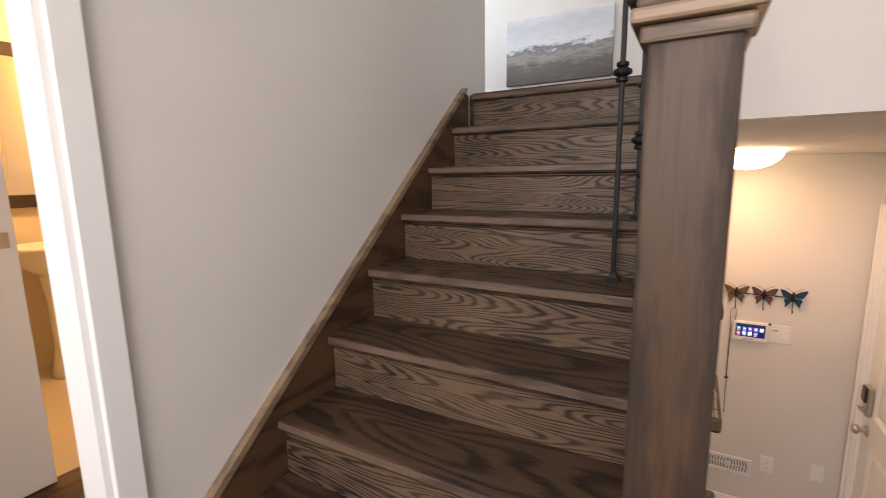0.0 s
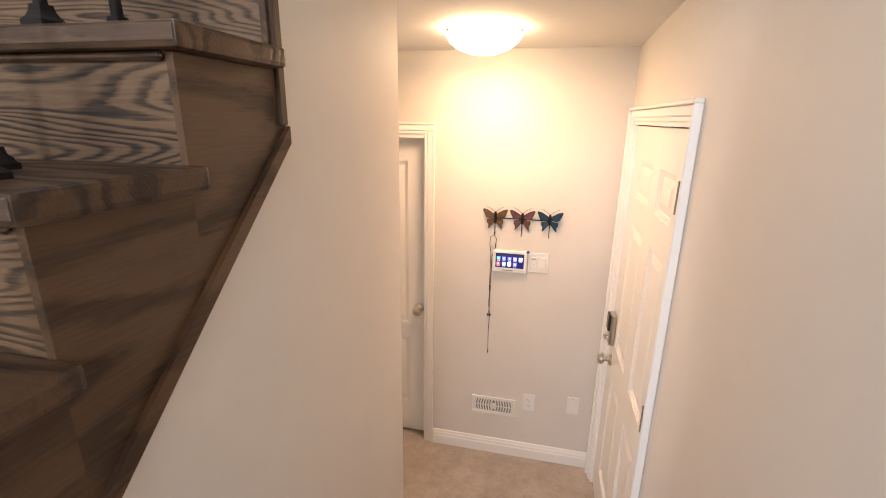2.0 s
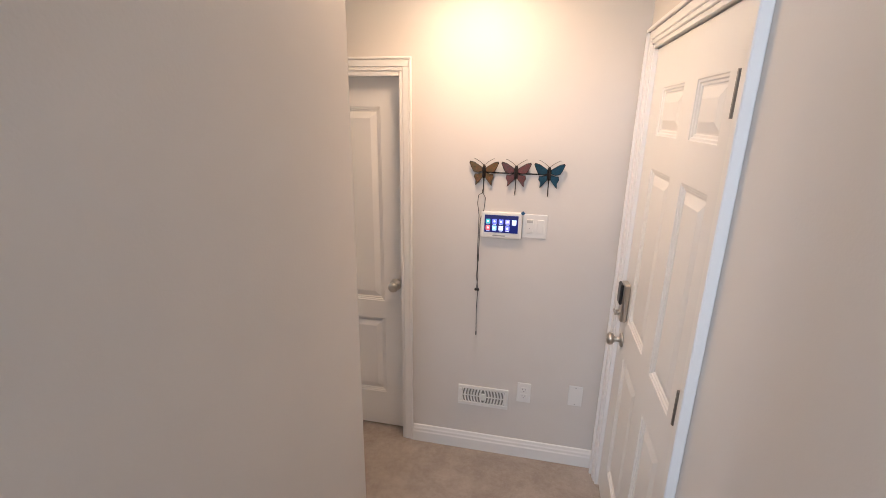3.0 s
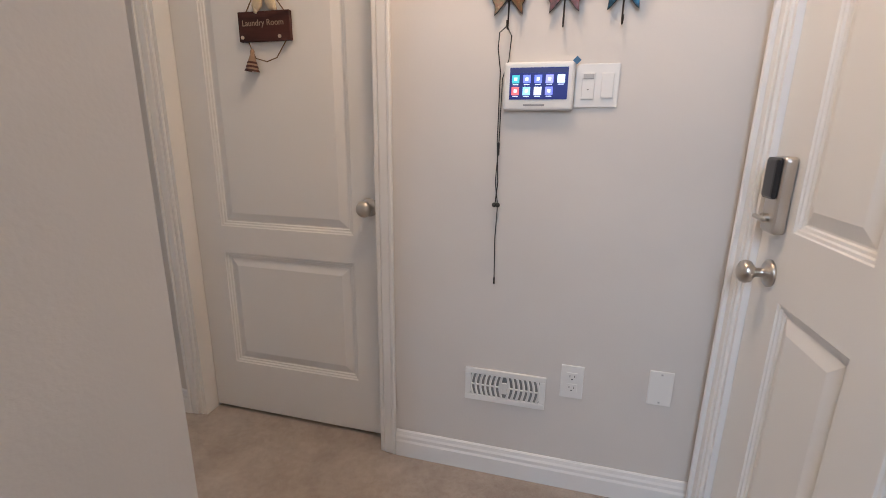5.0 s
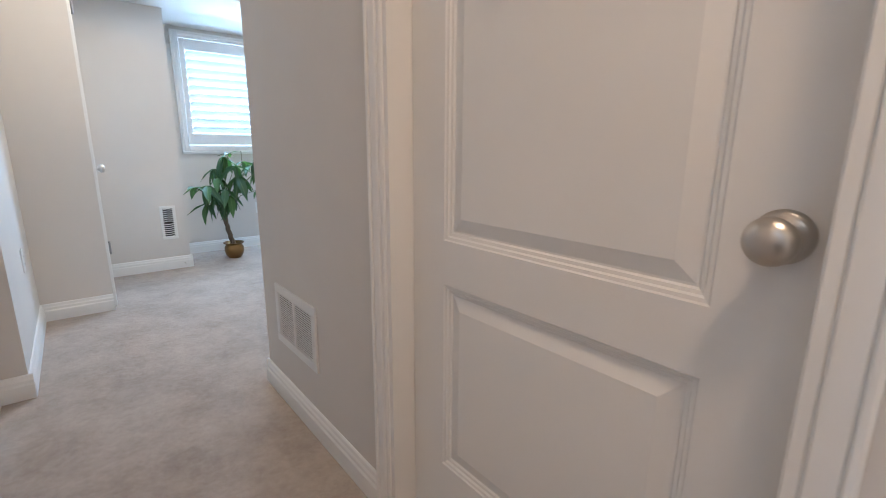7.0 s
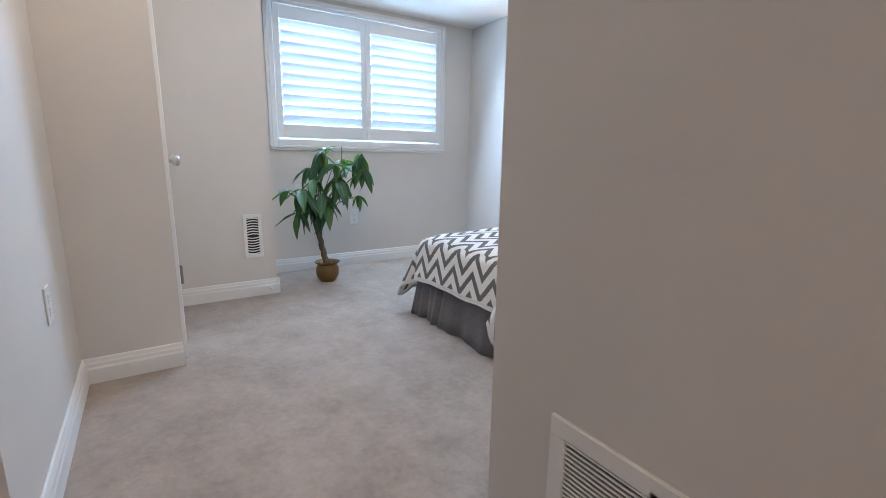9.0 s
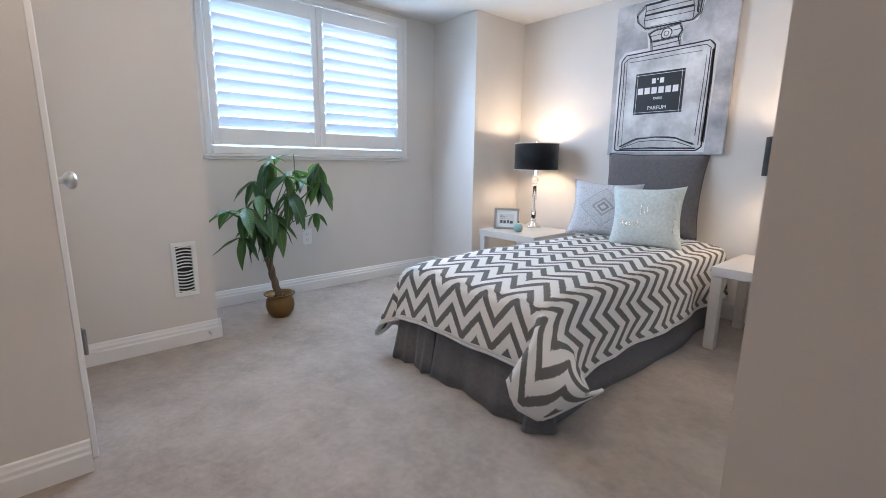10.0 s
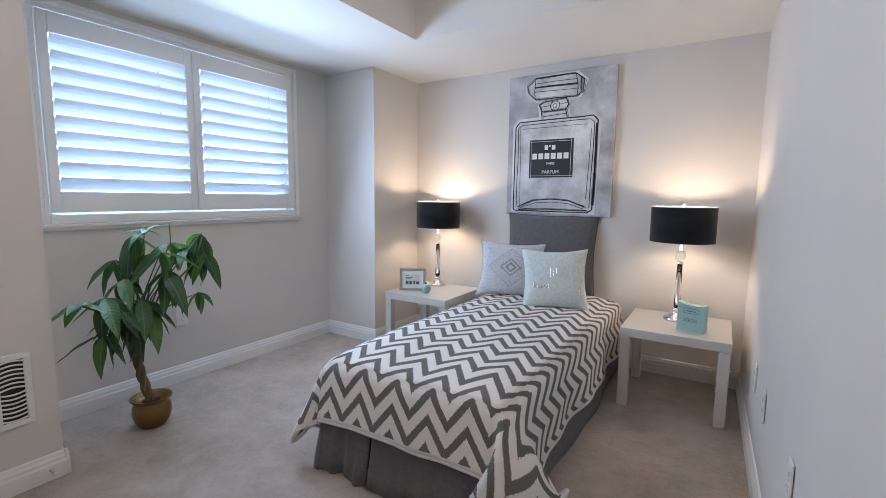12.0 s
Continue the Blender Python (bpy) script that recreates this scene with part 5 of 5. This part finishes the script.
for x0, w, z0, h in ((-0.03, 0.006, 0.2, 0.06), (-0.012, 0.005, 0.205, 0.03), (0.004, 0.005, 0.215, 0.04), (-0.13, 0.012, 0.13, 0.042), (-0.108, 0.012, 0.128, 0.024), (-0.088, 0.012, 0.128, 0.024), (-0.068, 0.005, 0.128, 0.024),
                     (-0.056, 0.005, 0.128, 0.024), (-0.042, 0.006, 0.128, 0.04), (-0.028, 0.005, 0.128, 0.02), (-0.014, 0.005, 0.128, 0.022), (0.142, 0.006, 0.1, 0.022), (0.146, 0.005, 0.132, 0.022), (0.15, 0.005, 0.164, 0.02)):
    a, b = 2 * (x0 + w / 2) / 0.415, 2 * (z0 + h / 2) / 0.40 - 1
    y = -0.065 * (1 - abs(a) ** 2.6) ** 0.55 * (1 - abs(b) ** 2.6) ** 0.55
    part("foil_mark", box(bmesh.new(), x0, x0 + w, y - 0.005, y + 0.012, z0, z0 + h, bevel=0.002), FOIL, aqua)

# ---- nightstands ----


def nightstand():
    ob = thing("nightstand", 0, 0, 0, "square greige lacquered side table with thick legs", "side table", "nightstands beside the bed")
    part("tabletop", box(bmesh.new(), -0.265, 0.265, -0.265, 0.265, 0.398, 0.448, bevel=0.003, seg=2), LACK, ob)
    for sx in (-1, 1):
        for sy in (-1, 1):
            xs, ys = sorted((sx * 0.262, sx * 0.21)), sorted((sy * 0.262, sy * 0.21))
            part("leg", box(bmesh.new(), *xs, *ys, 0, 0.3975, bevel=0.003), LACK, ob)
    return ob


ns = nightstand()
ns.matrix_world = pose(-2.246, 5.815, 0)
copy_thing(ns, pose(-3.905, 5.79, 0))

# ---- table lamps ----


def table_lamp():
    ob = thing("table_lamp", 0, 0, 0, "lit table lamp, black drum shade, glass and chrome stem", "table lamp", "matching table lamps")
    part("base", lathe(bmesh.new(), [(0, 0), (0.068, 0), (0.07, 0.008), (0.066, 0.016), (0.05, 0.022), (0.045, 0.032), (0.03, 0.038), (0.022, 0.05), (0.028, 0.058), (0.028, 0.064), (0.018, 0.07), (0.012, 0.08), (0, 0.08)], 32), CHROME, ob, "stepped chrome base", True)
    part("glass_column", lathe(bmesh.new(), [(0, 0.08), (0.019, 0.08), (0.016, 0.2), (0.0145, 0.335), (0, 0.335)], 24), GLASS, ob, "clear tapered glass column", True)
    part("rod", tube(bmesh.new(), [(0, 0, 0.0805), (0, 0, 0.334)], 0.006, 12), CHROME, ob)
    part("collar", lathe(bmesh.new(), [(0, 0.335), (0.018, 0.335), (0.02, 0.341), (0.012, 0.348), (0, 0.348)], 20), CHROME, ob, "", True)
    part("glass_ball", lathe(bmesh.new(), [(0, 0.348), (0.015, 0.352), (0.026, 0.366), (0.029, 0.381), (0.025, 0.396), (0.014, 0.408), (0, 0.41)], 24), GLASS, ob, "clear glass ball", True)
    part("neck", lathe(bmesh.new(), [(0, 0.41), (0.014, 0.41), (0.016, 0.417), (0.009, 0.424), (0.008, 0.5), (0.016, 0.505), (0.016, 0.55), (0, 0.55)], 20), CHROME, ob, "", True)
    z0, z1, r0, r1 = 0.462, 0.668, 0.171, 0.171
    part("shade", lathe(bmesh.new(), [(r0 - 0.002, z0), (r0, z0), (r1, z1), (r1 - 0.002, z1)], 56), SHADEB, ob, "black fabric drum shade", True)
    part("shade_lining", lathe(bmesh.new(), [(r0 - 0.0025, z0 + 0.0005), (r1 - 0.0025, z1 - 0.0005)], 56), SHADEW, ob, "white shade lining", True)
    for zt in (z0 - 0.001, z1 - 0.003):
        part("shade_trim", lathe(bmesh.new(), [(r0 - 0.004, zt), (r0 + 0.001, zt), (r0 + 0.001, zt + 0.004), (r0 - 0.004, zt + 0.004), (r0 - 0.004, zt)], 56), SHADEW, ob, "white rim trim")
    bm = bmesh.new()
    for a in (0, 120, 240):
        c, s = math.cos(radians(a)), math.sin(radians(a))
        tube(bm, [(0.006 * c, 0.006 * s, z1 - 0.012), (0.165 * c, 0.165 * s, z1 - 0.012)], 0.0016, 6)
    part("shade_spider", bm, CHROME, ob)
    part("bulb", lathe(bmesh.new(), [(0, 0.551), (0.012, 0.551), (0.014, 0.562), (0.026, 0.59), (0.026, 0.605), (0.014, 0.622), (0, 0.625)], 20), glow("lit_bulb", (1.0, 0.8, 0.55), 30.0), ob, "lit bulb", True).visible_shadow = False
    part("finial", lathe(bmesh.new(), [(0, 0.655), (0.006, 0.655), (0.005, 0.67), (0.009, 0.676), (0.01, 0.682), (0.006, 0.69), (0, 0.692)], 16), CHROME, ob, "", True)
    return ob


tl = table_lamp()
tl.matrix_world = pose(-2.262, 5.905, 0.448)
copy_thing(tl, pose(-3.985, 5.965, 0.448))

# ---- things on the nightstands ----
MINT = paint("mint_card", (0.32, 0.49, 0.47), 0.5, 0.05, 200.0, 0.1)
seeds = thing("seed_box", -2.17, 5.705, 0.448, "mint green card box lettered SEEDS", "box", "", -14)
bm = bmesh.new()
prism(bm, [(-0.067, 0.0), (0.067, 0.0), (0.067, 0.148), (0.03, 0.143), (0.0, 0.142), (-0.03, 0.145), (-0.067, 0.157)], "y", -0.03, 0.03)
part("carton", bm, MINT, seeds)
DKGREEN = mat("dark_green_ink", (0.05, 0.11, 0.11), 0.6)
lettering("SEEDS", 0.026, pose(-0.002, -0.0305, 0.06, 90), DKGREEN, seeds, 0.0003)
for a, b, c, d in ((-0.036, 0.036, 0.125, 0.127), (-0.036, 0.036, 0.098, 0.1), (-0.036, -0.034, 0.1, 0.125), (0.034, 0.036, 0.1, 0.125), (-0.026, 0.026, 0.109, 0.113)):
    part("label_line", box(bmesh.new(), a, b, -0.0308, -0.0303, c, d), DKGREEN, seeds)

pic = thing("photo_frame", -4.015, 5.668, 0.448, "pewter photo frame with a small picture and caption", "photo frame")
pic.matrix_world = pose(-4.02, 5.67, 0.451, -9, 0, 33)
PEWTER = mat("pewter", (0.4, 0.385, 0.36), 0.38, 0.8)
for a, b, c, d in ((-0.098, 0.098, 0, 0.017), (-0.098, 0.098, 0.148, 0.165), (-0.098, -0.081, 0.017, 0.148), (0.081, 0.098, 0.017, 0.148)):
    part("frame_rail", box(bmesh.new(), a, b, -0.012, 0.004, c, d, bevel=0.003), PEWTER, pic)
part("mat_board", box(bmesh.new(), -0.081, 0.081, -0.003, 0.003, 0.017, 0.148), paint("mat_board_paper", (0.72, 0.71, 0.67), 0.6), pic, "white mat board")
INK = mat("dark_ink", (0.08, 0.08, 0.085), 0.6)
part("picture", box(bmesh.new(), -0.058, 0.058, -0.0036, -0.003, 0.04, 0.118), mat("print_paper", (0.6, 0.58, 0.54), 0.6), pic)
for a, b, c, d in ((-0.05, -0.03, 0.048, 0.07), (-0.024, -0.004, 0.046, 0.068), (0.006, 0.02, 0.048, 0.072), (0.026, 0.05, 0.046, 0.066), (-0.052, 0.0, 0.094, 0.098), (-0.052, -0.014, 0.084, 0.088), (-0.052, -0.03, 0.106, 0.111)):
    part("print_bar", box(bmesh.new(), a, b, -0.0042, -0.0036, c, d), INK, pic)
part("easel_back", box(bmesh.new(), -0.03, 0.03, 0.004, 0.008, 0.005, 0.13), BLACKP, pic)

orn = thing("round_ornament", -3.886, 5.655, 0.448, "small mint green round ornament with a stub top", "ornament")
part("ball", lathe(bmesh.new(), [(0, 0), (0.016, 0.0), (0.03, 0.012), (0.037, 0.032), (0.033, 0.052), (0.02, 0.066), (0, 0.07)], 24), paint("mint_glaze", (0.28, 0.45, 0.42), 0.35, 0.1), orn, "", True)
part("stub", lathe(bmesh.new(), [(0, 0.069), (0.005, 0.069), (0.006, 0.08), (0, 0.082)], 10), TWINE, orn)

# ---- canvas over the bed ----
canvas = thing("bottle_canvas", -3.1, HEAD_Y - 0.001, 1.03, "grey canvas painting of a black-outlined perfume bottle", "painting")
CW, CH = 0.765, 1.005


def mottled(name, stops, scale):
    m = mat(name, stops[0][1], 0.65)
    v = coords(m)
    link(m, ramp(m, noise_tex(m, v, scale, 7, 0.62), stops), bsdf(m).inputs["Base Color"])
    bump(m, noise_tex(m, v, 320.0, 2), 0.25, 0.002)
    return m


part("canvas_body", box(bmesh.new(), -CW / 2, CW / 2, -0.034, 0, 0, CH, bevel=0.003), mottled("canvas_grey", [(0.3, (0.19, 0.19, 0.2)), (0.48, (0.38, 0.38, 0.4)), (0.66, (0.62, 0.62, 0.64))], 3.6), canvas)
PALE = mottled("pale_wash", [(0.32, (0.3, 0.3, 0.31)), (0.5, (0.55, 0.55, 0.56)), (0.62, (0.74, 0.74, 0.74))], 4.4)
LINE = mat("black_brush", (0.012, 0.012, 0.013), 0.5)


def at_canvas(fx, fz):
    return (-CW / 2 + fx * CW, fz * CH)


def patch(name, pts, depth, material):
    bm = bmesh.new()
    prism(bm, [at_canvas(*p) for p in pts], "y", -0.034 - depth, -0.0345)
    return part(name, bm, material, canvas)


def stroke(pts, width, wob=0.0, seed=0):
    """A brush line through canvas places."""
    bm = bmesh.new()
    fine = []
    for (a, b), (c, d) in zip(pts, pts[1:]):
        k = max(2, int(12 * math.hypot(c - a, d - b)))
        fine += [(a + (c - a) * i / k, b + (d - b) * i / k) for i in range(k)]
    fine.append(pts[-1])
    prev = None
    for i, (fx, fz) in enumerate(fine):
        x, z = at_canvas(fx, fz)
        nx, nz = fine[min(i + 1, len(fine) - 1)], fine[max(i - 1, 0)]
        d = Vector(((nx[0] - nz[0]) * CW, (nx[1] - nz[1]) * CH)).normalized()
        wd = width * (0.75 + 0.5 * (0.5 + noise.noise(Vector((i * 0.7, seed, 0)))))
        off = wob * noise.noise(Vector((i * 0.4, seed, 5)))
        p, q = (x - d.y * (wd / 2 + off), z + d.x * (wd / 2 + off)), (x + d.y * (wd / 2 - off), z - d.x * (wd / 2 - off))
        cur = [bm.verts.new((p[0], -0.0368, p[1])), bm.verts.new((q[0], -0.0368, q[1])), bm.verts.new((q[0], -0.0343, q[1])), bm.verts.new((p[0], -0.0343, p[1]))]
        if prev:
            for k in range(4):
                bm.faces.new((prev[k], prev[(k + 1) % 4], cur[(k + 1) % 4], cur[k]))
        else:
            bm.faces.new(cur)
        prev = cur
    bm.faces.new(prev[::-1])
    return part("brush_line", bm, LINE, canvas)


HALO = mottled("pale_halo", [(0.3, (0.42, 0.42, 0.43)), (0.5, (0.6, 0.6, 0.61)), (0.65, (0.74, 0.74, 0.75))], 6.0)
patch("bottle_halo", [(0.05, 0.02), (0.86, 0.015), (0.885, 0.66), (0.82, 0.71), (0.6, 0.705), (0.6, 0.8), (0.7, 0.815), (0.755, 0.93), (0.66, 0.99), (0.25, 0.985), (0.165, 0.925), (0.17, 0.86), (0.24, 0.815), (0.29, 0.8), (0.31, 0.7), (0.1, 0.695), (0.05, 0.65)], 0.0012, HALO)
patch("bottle_wash", [(0.09, 0.04), (0.84, 0.04), (0.85, 0.645), (0.81, 0.68), (0.12, 0.67), (0.085, 0.63)], 0.0018, PALE)
patch("stopper_wash", [(0.19, 0.92), (0.26, 0.97), (0.64, 0.973), (0.72, 0.925), (0.71, 0.857), (0.655, 0.824), (0.27, 0.827), (0.2, 0.875)], 0.0018, PALE)
patch("neck_wash", [(0.342, 0.684), (0.574, 0.688), (0.562, 0.737), (0.586, 0.771), (0.564, 0.814), (0.363, 0.8), (0.308, 0.785), (0.332, 0.746)], 0.0018, PALE)
BODY = (
    ([(0.075, 0.041), (0.077, 0.638), (0.118, 0.674), (0.34, 0.675), (0.567, 0.681), (0.812, 0.685), (0.853, 0.652), (0.85, 0.405), (0.836, 0.05), (0.794, 0.026), (0.098, 0.031), (0.075, 0.041)], 0.01),
    ([(0.105, 0.06), (0.108, 0.63), (0.15, 0.652), (0.79, 0.662), (0.825, 0.64), (0.81, 0.06)], 0.006),
    ([(0.14, 0.068), (0.129, 0.634)], 0.004), ([(0.15, 0.625), (0.76, 0.63)], 0.004), ([(0.84, 0.08), (0.847, 0.63)], 0.017), ([(0.78, 0.12), (0.8, 0.6)], 0.005))
FOOT = (
    ([(0.123, 0.055), (0.277, 0.108), (0.452, 0.121), (0.628, 0.109), (0.772, 0.068)], 0.012), ([(0.15, 0.05), (0.3, 0.088), (0.46, 0.098), (0.62, 0.088), (0.76, 0.052)], 0.005),
    ([(0.124, 0.039), (0.44, 0.046), (0.793, 0.04)], 0.009))
STOPPER = (
    ([(0.189, 0.922), (0.258, 0.972), (0.642, 0.975), (0.721, 0.927), (0.711, 0.856), (0.656, 0.823), (0.268, 0.826), (0.198, 0.875), (0.189, 0.922)], 0.008),
    ([(0.258, 0.972), (0.262, 0.936), (0.255, 0.876), (0.268, 0.826)], 0.005), ([(0.642, 0.975), (0.652, 0.936), (0.665, 0.874), (0.656, 0.823)], 0.006),
    ([(0.262, 0.936), (0.65, 0.938)], 0.005), ([(0.26, 0.908), (0.66, 0.907)], 0.013), ([(0.255, 0.876), (0.665, 0.874)], 0.005), ([(0.69, 0.94), (0.69, 0.86)], 0.009))
NECK = (
    ([(0.305, 0.786), (0.363, 0.803), (0.564, 0.816), (0.588, 0.771), (0.562, 0.737), (0.575, 0.686)], 0.008), ([(0.305, 0.786), (0.33, 0.746), (0.342, 0.681)], 0.008),
    ([(0.458 + 0.045 * math.cos(k * 0.628), 0.771 + 0.034 * math.sin(k * 0.628)) for k in range(11)], 0.007), ([(0.458 + 0.02 * math.cos(k * 0.785), 0.771 + 0.015 * math.sin(k * 0.785)) for k in range(9)], 0.004),
    ([(0.34, 0.735), (0.57, 0.742)], 0.009), ([(0.345, 0.702), (0.575, 0.712)], 0.006), ([(0.31, 0.77), (0.41, 0.775)], 0.004), ([(0.51, 0.782), (0.58, 0.785)], 0.004))
for i, (pts, wd) in enumerate(BODY + FOOT + STOPPER + NECK):
    stroke(pts, wd * 0.85, 0.004, i * 3.1)
    if wd > 0.0075 and len(pts) < 11:
        stroke([(a + 0.011, b - 0.005) for a, b in pts], 0.003, 0.007, i * 5.3 + 1)
        stroke([(a - 0.008, b + 0.006) for a, b in pts], 0.0022, 0.008, i * 2.9 + 7)
lab = patch("label_panel", [(0.226, 0.271), (0.648, 0.272), (0.648, 0.541), (0.226, 0.54)], 0.0032, LINE)
WHITEINK = mat("white_ink", (0.75, 0.75, 0.74), 0.6)
for fx0, fx1, fz0, fz1 in ((0.243, 0.2455, 0.275, 0.537), (0.624, 0.6265, 0.275, 0.537), (0.23, 0.644, 0.283, 0.2852), (0.23, 0.644, 0.526, 0.5282), (0.375, 0.408, 0.468, 0.5), (0.42, 0.432, 0.488, 0.5), (0.444, 0.478, 0.468, 0.5)):
    (x0, z0), (x1, z1) = at_canvas(fx0, fz0), at_canvas(fx1, fz1)
    part("label_mark", box(bmesh.new(), x0, x1, -0.0378, -0.0372, z0, z1), WHITEINK, lab)
for i in range(6):
    (x0, z0), (x1, z1) = at_canvas(0.256 + i * 0.0605, 0.403), at_canvas(0.256 + i * 0.0605 + 0.046, 0.444)
    part("label_mark", box(bmesh.new(), x0, x1, -0.0378, -0.0372, z0, z1), WHITEINK, lab)
for word, fz, size in (("PARIS", 0.371, 0.024), ("PARFUM", 0.31, 0.034)):
    x, z = at_canvas(0.436, fz)
    lettering(word, size, pose(x, -0.0376, z, 90), WHITEINK, lab, 0.0003)

# ---- potted money tree ----
PX, PY = -4.43, 4.012
plant = thing("money_tree", PX, PY, 0, "potted money tree with drooping hand-shaped leaves", "plant")
BRASS = paint("aged_brass", (0.22, 0.125, 0.045), 0.36, 0.25, 60.0, 0.15)
bsdf(BRASS).inputs["Metallic"].default_value = 0.75
part("pot", lathe(bmesh.new(), [(0, 0), (0.055, 0), (0.06, 0.006), (0.078, 0.035), (0.087, 0.07), (0.083, 0.105), (0.072, 0.125), (0.072, 0.132), (0.09, 0.142), (0.093, 0.148), (0.088, 0.15), (0.07, 0.138), (0.066, 0.128), (0.0, 0.125)], 36), BRASS, plant, "round brass pot with flared rim", True)
part("soil", lathe(bmesh.new(), [(0, 0.128), (0.065, 0.126), (0.0, 0.1)], 20), paint("soil", (0.03, 0.022, 0.016), 0.95, 0.3, 120.0, 1.0), plant)
BARK = paint("trunk_bark", (0.16, 0.11, 0.065), 0.8, 0.3, 70.0, 0.8)
bm = bmesh.new()
for ph in (0.0, 2.1, 4.2):
    tube(bm, [(0.0 + 0.012 * math.cos(ph + i * 0.8), -0.015 * min(1, i / 6) - 0.004 * i + 0.012 * math.sin(ph + i * 0.8), 0.11 + i * 0.028) for i in range(13)], 0.0145, 8, 0.62)
part("trunk", bm, BARK, plant, "braided brown trunk", True)
STEM = paint("green_stem", (0.09, 0.12, 0.035), 0.5, 0.2)
top = Vector((0.0, -0.06, 0.44))


def leaf_mesh(seed):
    """A long pointed leaflet along +x, cupped and arching down."""
    bm = bmesh.new()
    n = 9
    rows = []
    for i in range(n + 1):
        f = i / n
        half = 0.185 * (math.sin(math.pi * f ** 0.85) ** 0.8) * (1 - 0.35 * f) if 0 < f < 1 else 0.004
        z = -0.24 * f * f + 0.012 * math.sin(7 * f + seed)
        rows.append([bm.verts.new((f, s * half, z + abs(s) * half * 0.32 + 0.01 * math.sin(13 * f + s + seed))) for s in (-1, -0.5, 0, 0.5, 1)])
    for a, b in zip(rows, rows[1:]):
        for k in range(4):
            bm.faces.new((a[k], a[k + 1], b[k + 1], b[k]))
    return bm


def leaf_material():
    m = mat("leaf_green", (0.05, 0.12, 0.03), 0.46)
    info = node(m, "ShaderNodeObjectInfo")
    base = ramp(m, info.outputs["Random"], [(0.0, (0.012, 0.045, 0.018)), (0.55, (0.024, 0.08, 0.022)), (1.0, (0.06, 0.15, 0.03))])
    tc = node(m, "ShaderNodeTexCoord")
    sep = node(m, "ShaderNodeSeparateXYZ")
    link(m, tc.outputs["Object"], sep.inputs[0])
    vein = math_node(m, 'LESS_THAN', math_node(m, 'ABSOLUTE', sep.outputs["Y"]), 0.009)
    ribs = math_node(m, 'SINE', math_node(m, 'MULTIPLY', math_node(m, 'SUBTRACT', sep.outputs["X"], math_node(m, 'ABSOLUTE', sep.outputs["Y"])), 70.0))
    mx = node(m, "ShaderNodeMix")
    mx.data_type = 'RGBA'
    link(m, math_node(m, 'MULTIPLY', vein, 0.6), mx.inputs[0])
    link(m, base, mx.inputs[6])
    mx.inputs[7].default_value = (0.16, 0.24, 0.08, 1)
    link(m, mx.outputs[2], bsdf(m).inputs["Base Color"])
    bump(m, ribs, 0.15, 0.01)
    out = m.node_tree.nodes["Material Output"]
    tr = node(m, "ShaderNodeBsdfTranslucent", Color=(0.14, 0.3, 0.05, 1))
    ms = node(m, "ShaderNodeMixShader", Fac=0.18)
    link(m, bsdf(m).outputs[0], ms.inputs[1])
    link(m, tr.outputs[0], ms.inputs[2])
    link(m, ms.outputs[0], out.inputs["Surface"])
    return m


LEAF = leaf_material()
leaves = [finish("leaf", leaf_mesh(k * 1.7), LEAF, True) for k in range(3)]
random.seed(11)
# clusters: place from the pot, leaflet length, droop in degrees
CLUSTERS = [((-0.05, -0.01, 0.95), 0.2, 60), ((-0.02, 0.03, 0.975), 0.11, 12), ((0.0, 0.29, 0.945), 0.21, 56), ((0.03, 0.29, 0.84), 0.17, 76), ((-0.05, 0.16, 0.9), 0.14, 45), ((0.03, 0.085, 0.77), 0.2, 66), ((0.12, -0.3, 0.69), 0.15, 28), ((0.1, -0.2, 0.7), 0.18, 60),
            ((0.1, -0.22, 0.535), 0.15, 50), ((0.06, -0.045, 0.655), 0.2, 42), ((0.07, -0.065, 0.565), 0.18, 80), ((0.02, 0.255, 0.635), 0.11, 72), ((0.03, -0.095, 0.76), 0.17, 40), ((-0.08, 0.16, 0.74), 0.15, 62), ((0.05, 0.06, 0.87), 0.17, 45), ((-0.06, -0.09, 0.84), 0.17, 46), ((0.05, 0.0, 0.6), 0.18, 58), ((-0.03, 0.22, 0.87), 0.16, 50), ((0.08, -0.13, 0.61), 0.16, 52)]
for ci, (place, length, droop) in enumerate(CLUSTERS):
    c = Vector(place)
    mid = (top + c) / 2 + Vector((0, 0, 0.05))
    part("stem", tube(bmesh.new(), [top + Vector((0, 0, -0.02 * (ci % 4))), mid, c], 0.0045 if ci % 3 else 0.0065, 6, 0.6), STEM, plant, "", True)
    k = 6 if ci % 2 else 5
    for i in range(k):
        a = 360 * i / k + random.uniform(-18, 18) + ci * 40
        ob = new("leaf", leaves[(ci + i) % 3])
        ob.parent = plant
        s = length * random.uniform(0.85, 1.3)
        ob.matrix_basis = pose(c.x, c.y, c.z, 0, droop + random.uniform(-38, 18), a) @ pose(0, 0, 0, random.uniform(-25, 25)) @ Matrix.Diagonal((s, s * 0.95, s, 1))
part("shoot", tube(bmesh.new(), [(-0.02, 0.145, 0.885), (-0.02, 0.146, 0.95), (-0.02, 0.146, 0.965), (-0.02, 0.144, 1.0)], 0.003, 6), STEM, plant, "bare shoot tip")
